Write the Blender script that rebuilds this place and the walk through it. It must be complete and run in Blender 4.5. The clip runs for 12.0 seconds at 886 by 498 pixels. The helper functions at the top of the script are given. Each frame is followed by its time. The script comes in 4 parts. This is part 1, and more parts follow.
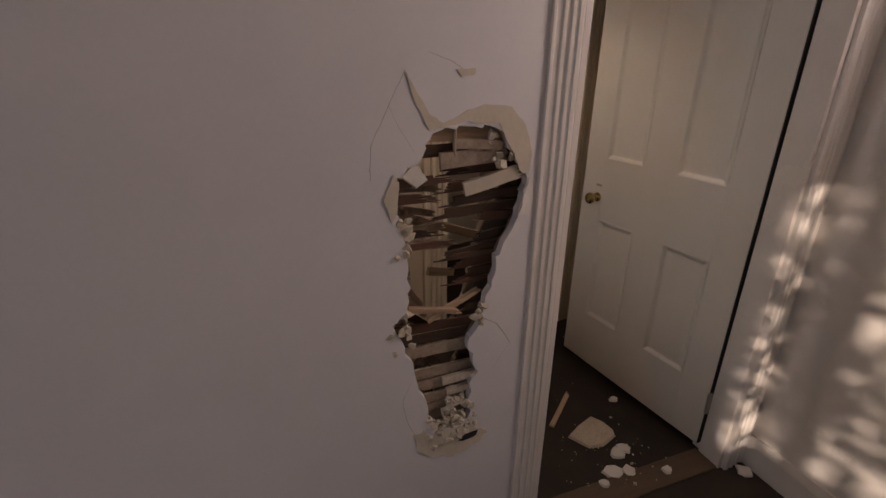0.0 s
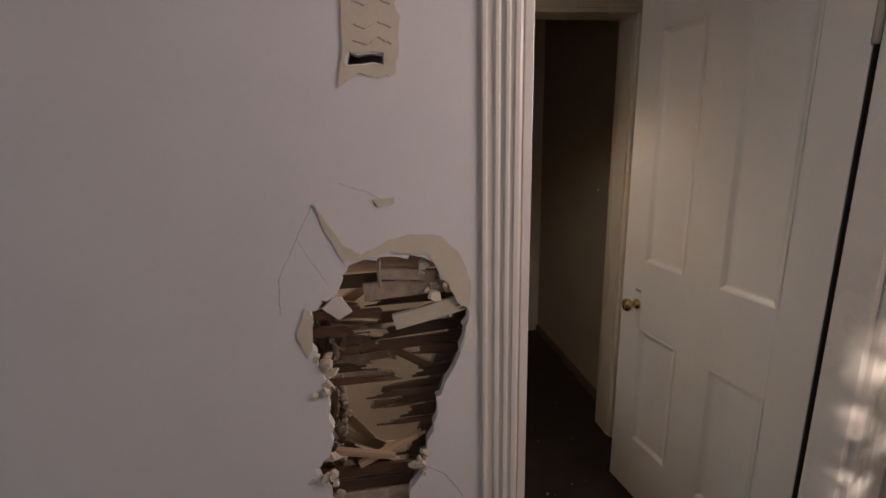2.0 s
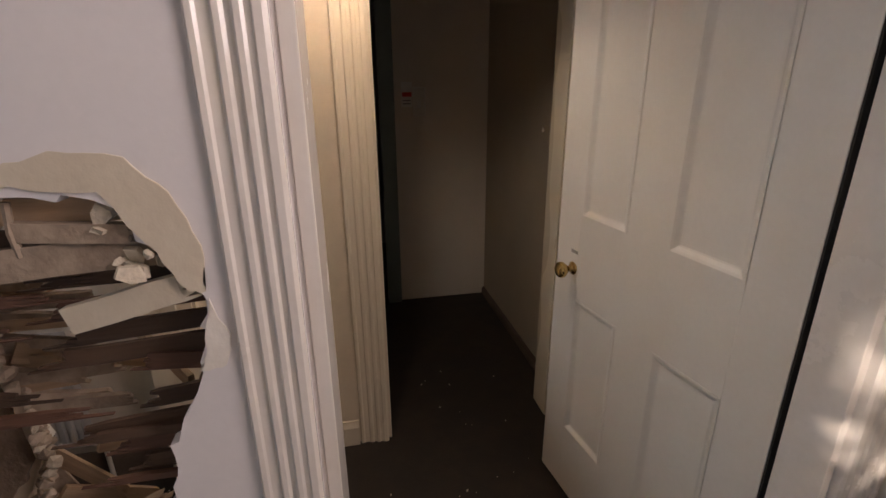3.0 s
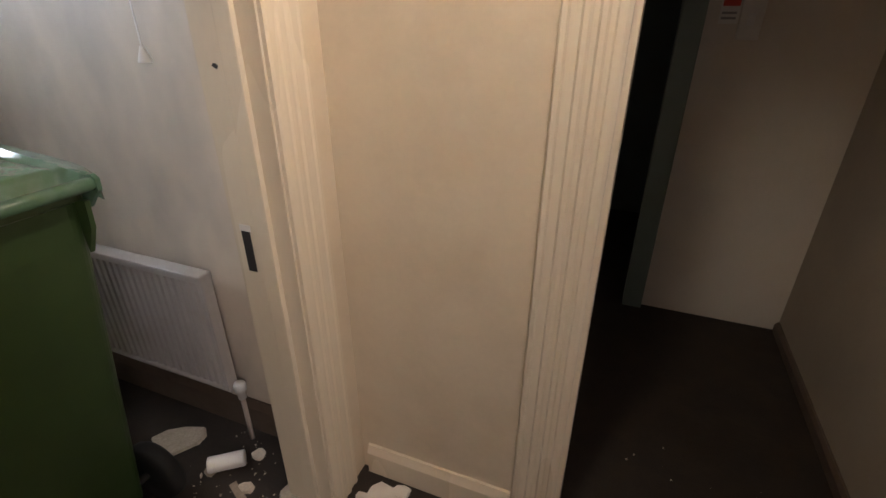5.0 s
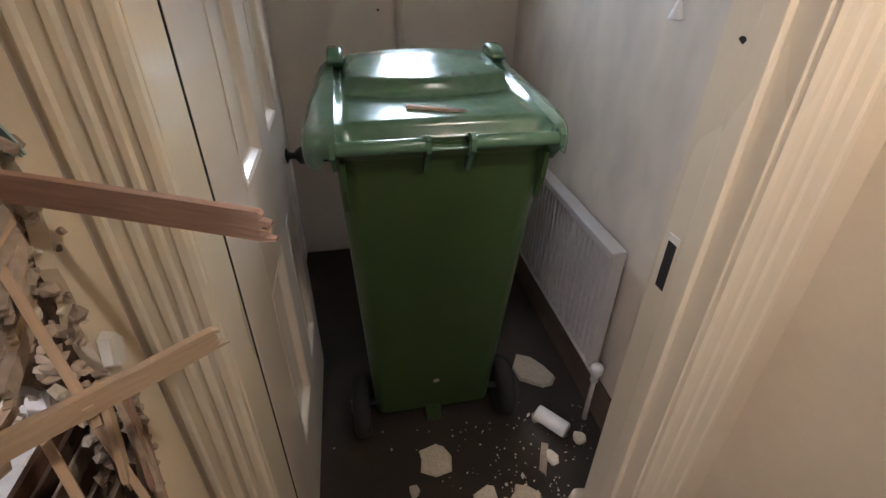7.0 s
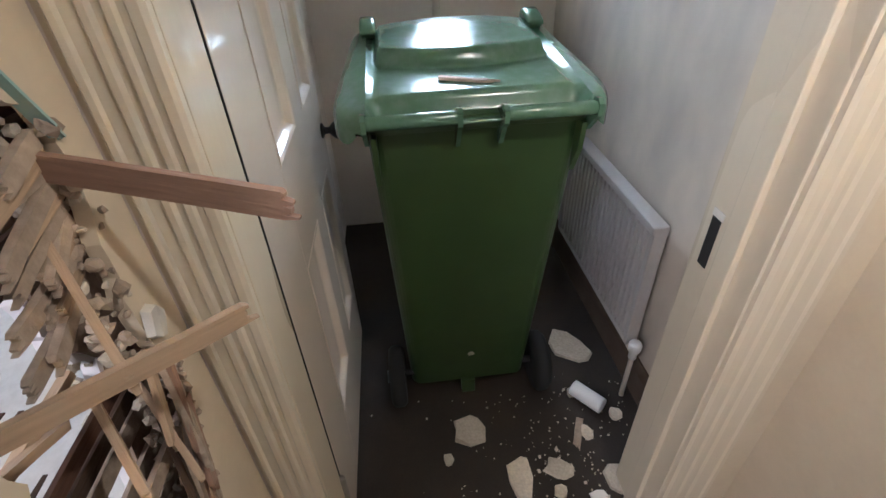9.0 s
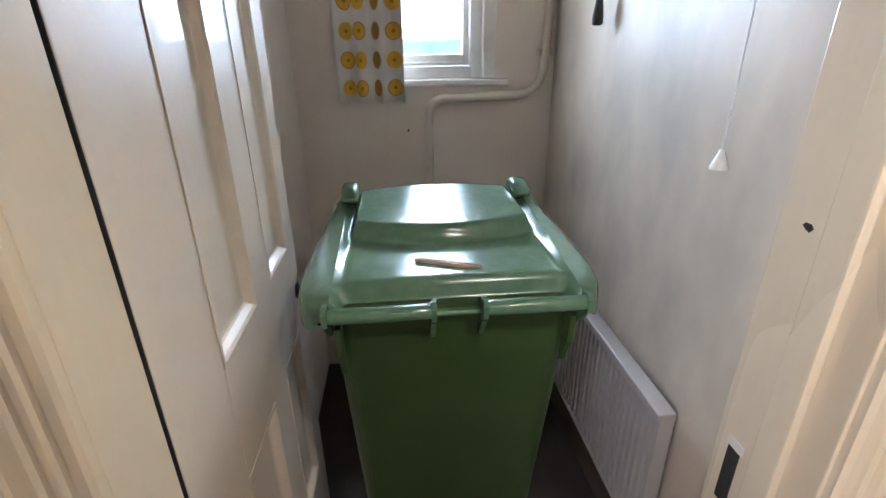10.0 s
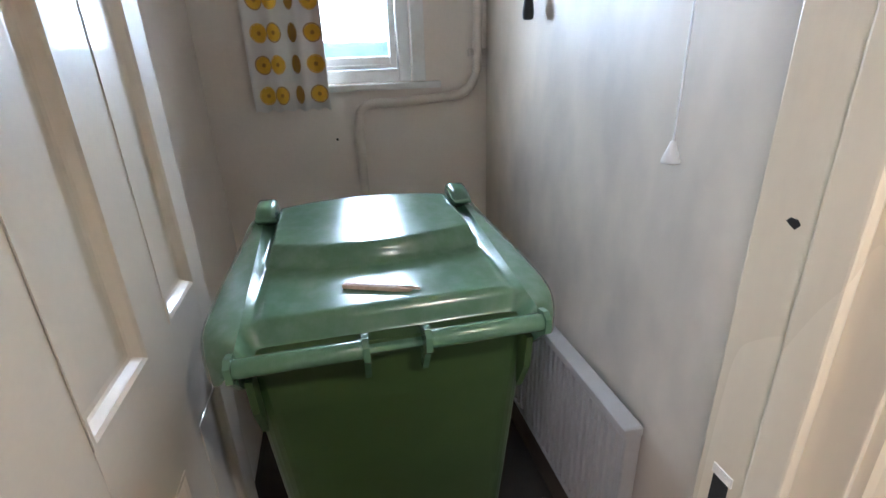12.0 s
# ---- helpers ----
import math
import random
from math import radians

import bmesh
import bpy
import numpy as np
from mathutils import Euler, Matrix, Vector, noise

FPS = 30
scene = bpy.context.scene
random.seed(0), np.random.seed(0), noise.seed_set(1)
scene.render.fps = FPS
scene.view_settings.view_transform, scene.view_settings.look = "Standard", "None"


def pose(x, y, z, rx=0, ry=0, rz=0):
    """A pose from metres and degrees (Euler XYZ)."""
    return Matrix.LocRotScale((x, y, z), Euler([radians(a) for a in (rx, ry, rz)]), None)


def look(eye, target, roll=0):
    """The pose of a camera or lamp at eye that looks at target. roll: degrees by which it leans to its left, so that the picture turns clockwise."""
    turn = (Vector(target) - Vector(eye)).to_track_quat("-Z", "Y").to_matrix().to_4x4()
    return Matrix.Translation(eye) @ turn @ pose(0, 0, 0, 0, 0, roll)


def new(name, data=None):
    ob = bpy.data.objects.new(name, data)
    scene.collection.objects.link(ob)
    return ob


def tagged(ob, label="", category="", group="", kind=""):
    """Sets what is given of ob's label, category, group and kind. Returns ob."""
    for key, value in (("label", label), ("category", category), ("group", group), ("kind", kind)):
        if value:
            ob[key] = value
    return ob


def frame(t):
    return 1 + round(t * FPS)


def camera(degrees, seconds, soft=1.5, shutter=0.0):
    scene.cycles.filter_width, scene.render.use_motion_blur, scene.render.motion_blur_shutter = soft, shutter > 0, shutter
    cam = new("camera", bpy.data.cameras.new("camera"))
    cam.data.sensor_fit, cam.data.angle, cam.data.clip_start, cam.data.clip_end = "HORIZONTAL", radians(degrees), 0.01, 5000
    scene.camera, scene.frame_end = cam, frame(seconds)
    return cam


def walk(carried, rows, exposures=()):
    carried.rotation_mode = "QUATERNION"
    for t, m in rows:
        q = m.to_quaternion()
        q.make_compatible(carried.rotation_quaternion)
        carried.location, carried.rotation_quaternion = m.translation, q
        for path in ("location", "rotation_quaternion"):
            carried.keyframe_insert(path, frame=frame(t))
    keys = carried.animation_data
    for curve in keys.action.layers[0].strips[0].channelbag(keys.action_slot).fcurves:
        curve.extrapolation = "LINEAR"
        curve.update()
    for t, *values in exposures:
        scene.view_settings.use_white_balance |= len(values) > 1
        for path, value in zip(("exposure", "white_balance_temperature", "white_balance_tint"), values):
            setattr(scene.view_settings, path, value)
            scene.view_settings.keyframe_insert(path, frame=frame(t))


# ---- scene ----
cam = camera(86.3, 12.0)
PATH = [
    (0, (-0.635, -0.892, 1.436), (0.018, 0.841, 0.681), 0.5),
    (0.5, (-0.481, -0.944, 1.43), (0.046, 0.777, 0.557), 2.4),
    (1, (-0.405, -0.941, 1.443), (0.012, 0.801, 0.553), 0.2),
    (1.5, (-0.36, -0.915, 1.529), (-0.044, 0.958, 0.903), -1.2),
    (2, (-0.27, -0.845, 1.524), (0.005, 1.078, 1.051), -1.3),
    (2.5, (-0.099, -0.649, 1.442), (0.27, 1.247, 0.922), -0.4),
    (2.7, (-0.032, -0.593, 1.42), (0.363, 1.28, 0.839), -1.0),
    (4.3, (0.222, 0.028, 1.354), (0.231, 1.852, 0.533), -1.7),
    (4.5, (0.197, 0.093, 1.34), (0.117, 1.899, 0.484), -3.2),
    (5, (0.176, 0.254, 1.324), (-0.487, 1.913, 0.427), 0.1),
    (5.5, (0.124, 0.357, 1.313), (-0.996, 1.705, 0.349), 0.8),
    (6, (0.052, 0.42, 1.359), (-1.349, 1.437, 0.358), 0.4),
    (6.5, (0.071, 0.428, 1.359), (-1.559, 1.065, 0.391), -0.0),
    (7, (0.055, 0.424, 1.339), (-1.597, 0.747, 0.259), 0.7),
    (7.2, (0.049, 0.424, 1.334), (-1.582, 0.651, 0.198), 0.8),
    (8.8, (0.047, 0.425, 1.335), (-1.532, 0.569, 0.116), -2.6),
    (9, (0.049, 0.441, 1.34), (-1.563, 0.586, 0.165), -2.5),
    (9.5, (0.018, 0.472, 1.386), (-1.711, 0.657, 0.399), -1.2),
    (10, (-0.109, 0.509, 1.422), (-1.943, 0.685, 0.644), -0.6),
    (10.5, (-0.163, 0.514, 1.43), (-2.042, 0.691, 0.768), 0.2),
    (11, (-0.164, 0.522, 1.399), (-2.029, 0.798, 0.73), -0.9),
    (11.5, (-0.2, 0.512, 1.411), (-2.044, 0.824, 0.702), -0.9),
    (12, (-0.223, 0.546, 1.391), (-2.035, 0.945, 0.642), -2.0),
]
EXPOSURES = [(0, 0.45, 6900, 25), (0.5, 0.6, 6300, 19), (2.0, 0.68, 6450, 20), (2.7, 0.95, 6450, 20), (4.3, 1.7, 6400, 17), (5.5, 1.75, 6000, 16), (7.2, 2.0, 5700, 14), (8.8, 2.3, 5250, 11), (9.5, 2.3, 5300, 12), (10.5, 2.3, 5600, 13), (12, 2.3, 5300, 11)]
walk(cam, [(t, look(eye, target, roll)) for t, eye, target, roll in PATH], EXPOSURES)

# ---------------------------------------------------------------- light
world = bpy.data.worlds.new("sky")
scene.world = world
world.use_nodes = True
wn = world.node_tree.nodes
sky = wn.new("ShaderNodeTexSky")
sky.sky_type, sky.sun_disc = "NISHITA", False
SUN_DIR = Vector((1.95, 3.0, -0.72)).normalized()
sky.sun_elevation = math.asin(-SUN_DIR.z)
sky.sun_rotation = math.atan2(-SUN_DIR.x, -SUN_DIR.y)
wn["Background"].inputs["Strength"].default_value = 0.05
world.node_tree.links.new(sky.outputs["Color"], wn["Background"].inputs["Color"])


def lamp(name, kind, energy, colour, m, **more):
    data = bpy.data.lights.new(name, kind)
    data.energy, data.color = energy, colour
    ob = new(name, data)
    ob.matrix_world = m
    return ob


sun = lamp("sun", "SUN", 3.6, (1.0, 0.9, 0.74), look((0, 0, 5), Vector((0, 0, 5)) + SUN_DIR))
sun.data.angle = radians(0.5)
# sky light standing in the window openings; glazed door and side window are assumed
win_room = lamp("window_light_room", "AREA", 0.4, (0.95, 0.95, 1.0), look((-0.97, -3.30, 1.4), (-0.5, 0, 1.2)))
win_room.data.shape, win_room.data.size, win_room.data.size_y = "RECTANGLE", 0.7, 1.05
# bluish lamp in an unseen opening, added to light the floor and wall's foot
left_fill = lamp("assumed_left_fill_light", "AREA", 2.1, (0.34, 0.66, 1.0), look((-3.12, -1.5, 1.05), (-0.6, -1.1, 0.0)))
left_fill.data.shape, left_fill.data.size, left_fill.data.size_y = "RECTANGLE", 0.8, 1.8
# warm lamp added in an invented side window to brighten the wall's top
side_fill = lamp("assumed_side_fill_light", "AREA", 7.6, (1.0, 0.88, 0.82), look((1.06, -0.67, 1.88), (-0.6, -0.4, 1.6)))
side_fill.data.shape, side_fill.data.size, side_fill.data.size_y = "RECTANGLE", 0.6, 0.7
win_closet = lamp("window_light_closet", "AREA", 5.4, (0.86, 0.94, 1.0), look((-2.36, 0.64, 1.84), (-1.36, 0.66, 1.66)))
win_closet.data.spread = radians(140)
sky_closet = lamp("sky_light_closet", "AREA", 26.0, (0.88, 0.95, 1.0), look((-2.95, 0.66, 2.65), (-1.6, 0.64, 1.2)))
sky_closet.data.shape, sky_closet.data.size, sky_closet.data.size_y = "RECTANGLE", 1.0, 0.9
garden = lamp("garden_bounce_closet", "AREA", 8.0, (1.0, 0.97, 0.90), look((-3.1, 0.64, 0.55), (-1.2, 0.66, 2.15)))
garden.data.shape, garden.data.size, garden.data.size_y = "RECTANGLE", 1.4, 0.8
win_closet.data.shape, win_closet.data.size, win_closet.data.size_y = "RECTANGLE", 0.5, 0.75


# unseen lamp added under its shade, high before the cream wall, as lobby fill
FILL_LAMP = Vector((0.08, 0.90, 1.97))
lobby_fill = lamp("unseen_lobby_fill_light", "POINT", 6.0, (1.0, 0.88, 0.70), Matrix.Translation(FILL_LAMP))
lobby_fill.data.shadow_soft_size = 0.028


# ---------------------------------------------------------------- materials
def material(name, colour, rough=0.5, metal=0.0, dirt=None, dirt_amount=0.5, scale=6.0, grain=90.0, bump=0.08, streak=(1, 1, 1), coat=0.0, vary=0.0, fleck=0.035, detail=6):
    """Paint or raw stuff with stains at a large scale and grain at a small one."""
    m = bpy.data.materials.new(name)
    m.use_nodes = True
    n, l = m.node_tree.nodes, m.node_tree.links
    b = n["Principled BSDF"]
    b.inputs["Metallic"].default_value = metal
    b.inputs["Coat Weight"].default_value = coat
    b.inputs["Coat Roughness"].default_value = 0.12
    tc = n.new("ShaderNodeTexCoord")
    mp = n.new("ShaderNodeMapping")
    mp.inputs["Scale"].default_value = streak
    l.new(tc.outputs["Object"], mp.inputs["Vector"])
    big = n.new("ShaderNodeTexNoise")
    big.inputs["Scale"].default_value, big.inputs["Detail"].default_value, big.inputs["Roughness"].default_value = scale, detail, 0.62
    small = n.new("ShaderNodeTexNoise")
    small.inputs["Scale"].default_value, small.inputs["Detail"].default_value = grain, 3
    l.new(mp.outputs["Vector"], big.inputs["Vector"])
    l.new(mp.outputs["Vector"], small.inputs["Vector"])
    ramp = n.new("ShaderNodeValToRGB")
    ramp.color_ramp.elements[0].position, ramp.color_ramp.elements[1].position = 0.42, 0.72
    l.new(big.outputs["Fac"], ramp.inputs["Fac"])
    mix = n.new("ShaderNodeMix")
    mix.data_type = "RGBA"
    d = dirt or tuple(c * 0.8 for c in colour)
    mix.inputs["A"].default_value, mix.inputs["B"].default_value = (*colour, 1), (*d, 1)
    mul = n.new("ShaderNodeMath")
    mul.operation, mul.inputs[1].default_value = "MULTIPLY", dirt_amount
    l.new(ramp.outputs["Color"], mul.inputs[0])
    l.new(mul.outputs[0], mix.inputs["Factor"])
    hsv = n.new("ShaderNodeHueSaturation")
    l.new(mix.outputs["Result"], hsv.inputs["Color"])
    mr = n.new("ShaderNodeMapRange")
    mr.inputs["To Min"].default_value, mr.inputs["To Max"].default_value = 1 - fleck, 1 + fleck
    l.new(small.outputs["Fac"], mr.inputs["Value"])
    if vary:
        oi = n.new("ShaderNodeObjectInfo")
        vr = n.new("ShaderNodeMapRange")
        vr.inputs["To Min"].default_value, vr.inputs["To Max"].default_value = 1 - vary, 1 + vary
        l.new(oi.outputs["Random"], vr.inputs["Value"])
        vm = n.new("ShaderNodeMath")
        vm.operation = "MULTIPLY"
        l.new(mr.outputs["Result"], vm.inputs[0])
        l.new(vr.outputs["Result"], vm.inputs[1])
        l.new(vm.outputs[0], hsv.inputs["Value"])
    else:
        l.new(mr.outputs["Result"], hsv.inputs["Value"])
    l.new(hsv.outputs["Color"], b.inputs["Base Color"])
    rr = n.new("ShaderNodeMapRange")
    rr.inputs["To Min"].default_value, rr.inputs["To Max"].default_value = max(0.03, rough - 0.08), min(1, rough + 0.14)
    l.new(big.outputs["Fac"], rr.inputs["Value"])
    l.new(rr.outputs["Result"], b.inputs["Roughness"])
    if bump:
        add = n.new("ShaderNodeMath")
        add.operation = "MULTIPLY_ADD"
        add.inputs[1].default_value = 0.35
        l.new(small.outputs["Fac"], add.inputs[0])
        l.new(big.outputs["Fac"], add.inputs[2])
        bp = n.new("ShaderNodeBump")
        bp.inputs["Strength"].default_value, bp.inputs["Distance"].default_value = bump, 0.01
        l.new(add.outputs[0], bp.inputs["Height"])
        l.new(bp.outputs["Normal"], b.inputs["Normal"])
    return m


WHITE_WALL = material("white_wall_paint", (0.72, 0.68, 0.67), 0.5, dirt=(0.62, 0.58, 0.58), scale=3, bump=0.05)
WHITE_GLOSS = material("white_gloss_paint", (0.74, 0.68, 0.62), 0.22, dirt=(0.62, 0.55, 0.47), scale=5, bump=0.06, coat=0.3)
CREAM_GLOSS = material("cream_gloss_paint", (0.70, 0.60, 0.45), 0.26, dirt=(0.56, 0.46, 0.32), dirt_amount=0.16, scale=4, bump=0.07, streak=(1, 1, 0.25), coat=0.25, detail=2)
DOOR_PAINT = material("door_cream_paint", (0.70, 0.64, 0.56), 0.38, dirt=(0.60, 0.53, 0.43), dirt_amount=0.3, scale=4, bump=0.06, coat=0.2)
DOOR_GLOSS = material("closet_door_gloss", (0.72, 0.62, 0.51), 0.4, dirt=(0.60, 0.53, 0.43), dirt_amount=0.3, scale=4, bump=0.02, coat=0.5)
DOOR_GLOSS.node_tree.nodes["Principled BSDF"].inputs["Coat Roughness"].default_value = 0.05
CREAM_WALL = material("cream_wall_paint", (0.66, 0.55, 0.40), 0.38, dirt=(0.50, 0.40, 0.28), scale=3.5, bump=0.06)
CLOSET_WALL = material("closet_wall_paint", (0.76, 0.67, 0.59), 0.4, dirt=(0.66, 0.57, 0.48), scale=3, bump=0.06)
GRIMY_WALL = material("grimy_gloss_wall", (0.67, 0.575, 0.465), 0.40, dirt=(0.34, 0.31, 0.27), dirt_amount=0.65, scale=3.2, grain=60, bump=0.05, streak=(1, 1, 0.55), detail=3)
HALL_WALL = material("hall_wall_paint", (0.70, 0.62, 0.52), 0.45, dirt=(0.60, 0.52, 0.42), scale=3)
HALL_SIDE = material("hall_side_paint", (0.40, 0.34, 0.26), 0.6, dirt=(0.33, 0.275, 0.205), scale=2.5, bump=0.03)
# casing's dark green, also carrying the far recess's gloom
HALL_GREEN_GLOOM = material("hall_green_with_gloom", (0.16, 0.19, 0.16), 0.5, scale=3)
CEILING = material("ceiling_paint", (0.75, 0.73, 0.68), 0.7, scale=3)
FLOOR_MAT = material("worn_dark_floor", (0.020, 0.013, 0.008), 0.72, dirt=(0.050, 0.034, 0.022), dirt_amount=0.65, scale=7, grain=160, bump=0.35, fleck=0.3)
THRESHOLD = material("threshold_wood", (0.12, 0.075, 0.045), 0.55, dirt=(0.06, 0.04, 0.03), scale=9, streak=(0.3, 4, 1), bump=0.3, fleck=0.3)
DARK_SKIRT = material("dark_brown_skirting", (0.11, 0.078, 0.055), 0.6, dirt=(0.06, 0.04, 0.03), scale=8, bump=0.1)
PLASTER = material("raw_plaster", (0.56, 0.48, 0.37), 0.85, dirt=(0.44, 0.36, 0.27), scale=22, grain=120, bump=0.6, vary=0.15, fleck=0.3)
PLASTER_WHITE = material("painted_plaster_chip", (0.74, 0.69, 0.62), 0.6, dirt=(0.55, 0.49, 0.41), scale=18, bump=0.3, vary=0.12)
SCRATCH = material("brown_scratch_coat", (0.25, 0.175, 0.12), 0.95, dirt=(0.17, 0.12, 0.08), scale=14, grain=110, bump=0.7, fleck=0.25)
UNDERCOAT = material("torn_lining_paper", (0.62, 0.54, 0.42), 0.8, dirt=(0.52, 0.43, 0.32), scale=14, bump=0.25)
LATH = material("dry_lath_wood", (0.068, 0.036, 0.019), 0.75, dirt=(0.04, 0.022, 0.012), dirt_amount=0.8, scale=9, grain=70, streak=(0.25, 3, 3), bump=0.4, vary=0.3, fleck=0.3)
LATH_RED = material("reddish_lath_wood", (0.105, 0.048, 0.027), 0.7, dirt=(0.08, 0.036, 0.021), dirt_amount=0.7, scale=9, grain=70, streak=(0.25, 3, 3), bump=0.35, vary=0.15, fleck=0.3)
LATH_PINK = material("fresh_split_lath", (0.33, 0.20, 0.135), 0.7, dirt=(0.25, 0.135, 0.085), dirt_amount=0.7, scale=9, grain=70, streak=(0.25, 3, 3), bump=0.35, fleck=0.3)
LATH_PALE = material("pale_split_wood", (0.48, 0.335, 0.21), 0.7, dirt=(0.34, 0.205, 0.12), dirt_amount=0.6, scale=9, grain=70, streak=(0.25, 3, 3), bump=0.35, vary=0.18, fleck=0.3)
LATH_DUSTY = material("plaster_dusted_lath", (0.42, 0.325, 0.24), 0.85, dirt=(0.24, 0.17, 0.12), dirt_amount=0.8, scale=16, grain=90, bump=0.5, vary=0.2, fleck=0.3)
BRASS = material("aged_brass", (0.62, 0.44, 0.17), 0.22, 1.0, dirt=(0.36, 0.24, 0.09), scale=30, bump=0.05)
BLACK_KNOB = material("black_plastic", (0.015, 0.014, 0.013), 0.3, bump=0.03)
# shade of hinge gaps and holes, put into a near-black colour
SHADE_BLACK = material("near_black_gap_shade", (0.02, 0.017, 0.014), 0.9, bump=0.2)
STEEL = material("hinge_steel", (0.42, 0.38, 0.33), 0.45, 0.8, scale=20)
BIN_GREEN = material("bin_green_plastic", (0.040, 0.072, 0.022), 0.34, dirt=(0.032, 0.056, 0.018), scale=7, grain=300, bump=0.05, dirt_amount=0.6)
# base green paled and blued with the sky's reflection; the dust speckle is real
BIN_LID = material("lid_green_with_sky_sheen", (0.088, 0.165, 0.098), 0.17, dirt=(0.15, 0.22, 0.17), scale=34, grain=260, bump=0.02, dirt_amount=0.5, detail=8)
RUBBER = material("black_rubber", (0.010, 0.010, 0.010), 0.75, dirt=(0.02, 0.018, 0.016), scale=14)
RADIATOR = material("radiator_enamel", (0.44, 0.41, 0.38), 0.35, dirt=(0.36, 0.30, 0.25), scale=8, bump=0.05)
PIPE_PAINT = material("painted_pipe", (0.66, 0.58, 0.50), 0.32, dirt=(0.54, 0.45, 0.36), scale=10)
WINDOW_PAINT = material("window_white_paint", (0.78, 0.76, 0.73), 0.35, dirt=(0.60, 0.55, 0.48), scale=9, bump=0.08)
WHITE_PLASTIC = material("white_plastic", (0.80, 0.78, 0.75), 0.35, bump=0.02)
RED_PRINT = material("red_print", (0.55, 0.06, 0.05), 0.6)
GREY_PRINT = material("grey_print", (0.32, 0.30, 0.28), 0.6)
PAPER = material("white_paper", (0.78, 0.74, 0.68), 0.8, bump=0.1)
CURTAIN = material("white_curtain_cloth", (0.74, 0.70, 0.66), 0.9, grain=400, bump=0.15)
YELLOW = material("yellow_print_cloth", (0.72, 0.42, 0.035), 0.9, dirt=(0.50, 0.30, 0.04), scale=25, grain=400, bump=0.1)
BROWN = material("brown_print_cloth", (0.36, 0.19, 0.03), 0.9, grain=400, bump=0.1)
HEDGE = material("hedge_green", (0.10, 0.17, 0.07), 0.7, dirt=(0.05, 0.09, 0.035), scale=4, grain=30, bump=0.5)
GROUND = material("grass_ground", (0.09, 0.12, 0.05), 0.9, scale=2)
CRACK = material("hairline_crack", (0.30, 0.255, 0.235), 0.95, bump=0.0)
TEAL = material("old_teal_paint", (0.28, 0.45, 0.42), 0.6, dirt=(0.5, 0.52, 0.45), scale=20)

GLASS = bpy.data.materials.new("frosted_glass")
GLASS.use_nodes = True
gb = GLASS.node_tree.nodes["Principled BSDF"]
gb.inputs["Transmission Weight"].default_value, gb.inputs["Roughness"].default_value, gb.inputs["IOR"].default_value = 1.0, 0.14, 1.3
gb.inputs["Base Color"].default_value = (0.93, 0.97, 0.98, 1)
BACKDROP = bpy.data.materials.new("bright_garden_backdrop")
BACKDROP.use_nodes = True
bn, bl = BACKDROP.node_tree.nodes, BACKDROP.node_tree.links
bb = bn["Principled BSDF"]
bnoise, bramp, btc = bn.new("ShaderNodeTexNoise"), bn.new("ShaderNodeValToRGB"), bn.new("ShaderNodeTexCoord")
bnoise.inputs["Scale"].default_value, bnoise.inputs["Detail"].default_value = 1.1, 5
bramp.color_ramp.elements[0].position, bramp.color_ramp.elements[1].position = 0.40, 0.6
bramp.color_ramp.elements[0].color, bramp.color_ramp.elements[1].color = (0.28, 0.50, 0.50, 1), (0.9, 0.97, 1.0, 1)
bl.new(btc.outputs["Object"], bnoise.inputs["Vector"])
bl.new(bnoise.outputs["Fac"], bramp.inputs["Fac"])
bl.new(bramp.outputs["Color"], bb.inputs["Emission Color"])
bb.inputs["Emission Strength"].default_value = 0.30
bb.inputs["Base Color"].default_value = (0, 0, 0, 1)


# ---------------------------------------------------------------- building helpers
def mesh_of(bm, name, mat, smooth=False):
    bmesh.ops.recalc_face_normals(bm, faces=bm.faces)
    me = bpy.data.meshes.new(name)
    bm.to_mesh(me)
    bm.free()
    for p in me.polygons:
        p.use_smooth = smooth
    me.materials.append(mat)
    return me


def thing(name, label, category, group="", kind="", at=(0, 0, 0)):
    ob = new(name)
    ob.location = at
    return tagged(ob, label, category, group, kind)


def part(name, bm, mat, parent, label="", smooth=False, m=None):
    ob = new(name, mesh_of(bm, name, mat, smooth))
    ob.parent = parent
    base = Vector((0, 0, 0))
    top = parent
    while top:
        base = base + top.location
        top = top.parent
    ob.location = -base
    if m is not None:
        ob.matrix_basis = Matrix.Translation(-base) @ m
    return tagged(ob, label)


def solo(name, bm, mat, label, category, kind="", group="", smooth=False):
    return tagged(new(name, mesh_of(bm, name, mat, smooth)), label, category, group, kind)


def add_box(bm, a, b, bevel=0.0, m=None):
    a, b = Vector(a), Vector(b)
    out = bmesh.ops.create_cube(bm, size=1)
    vs = out["verts"]
    for v in vs:
        v.co = Vector([(a[i] + b[i]) / 2 + v.co[i] * (b[i] - a[i]) for i in range(3)])
    if bevel:
        es = list({e for v in vs for e in v.link_edges})
        r = bmesh.ops.bevel(bm, geom=es, offset=bevel, segments=2, affect="EDGES", profile=0.6)
        vs = list({v for f in r["faces"] for v in f.verts} | {v for v in vs if v.is_valid})
    if m is not None:
        bmesh.ops.transform(bm, matrix=m, verts=[v for v in vs if v.is_valid])
    return bm


def box(a, b, bevel=0.0, m=None):
    return add_box(bmesh.new(), a, b, bevel, m)


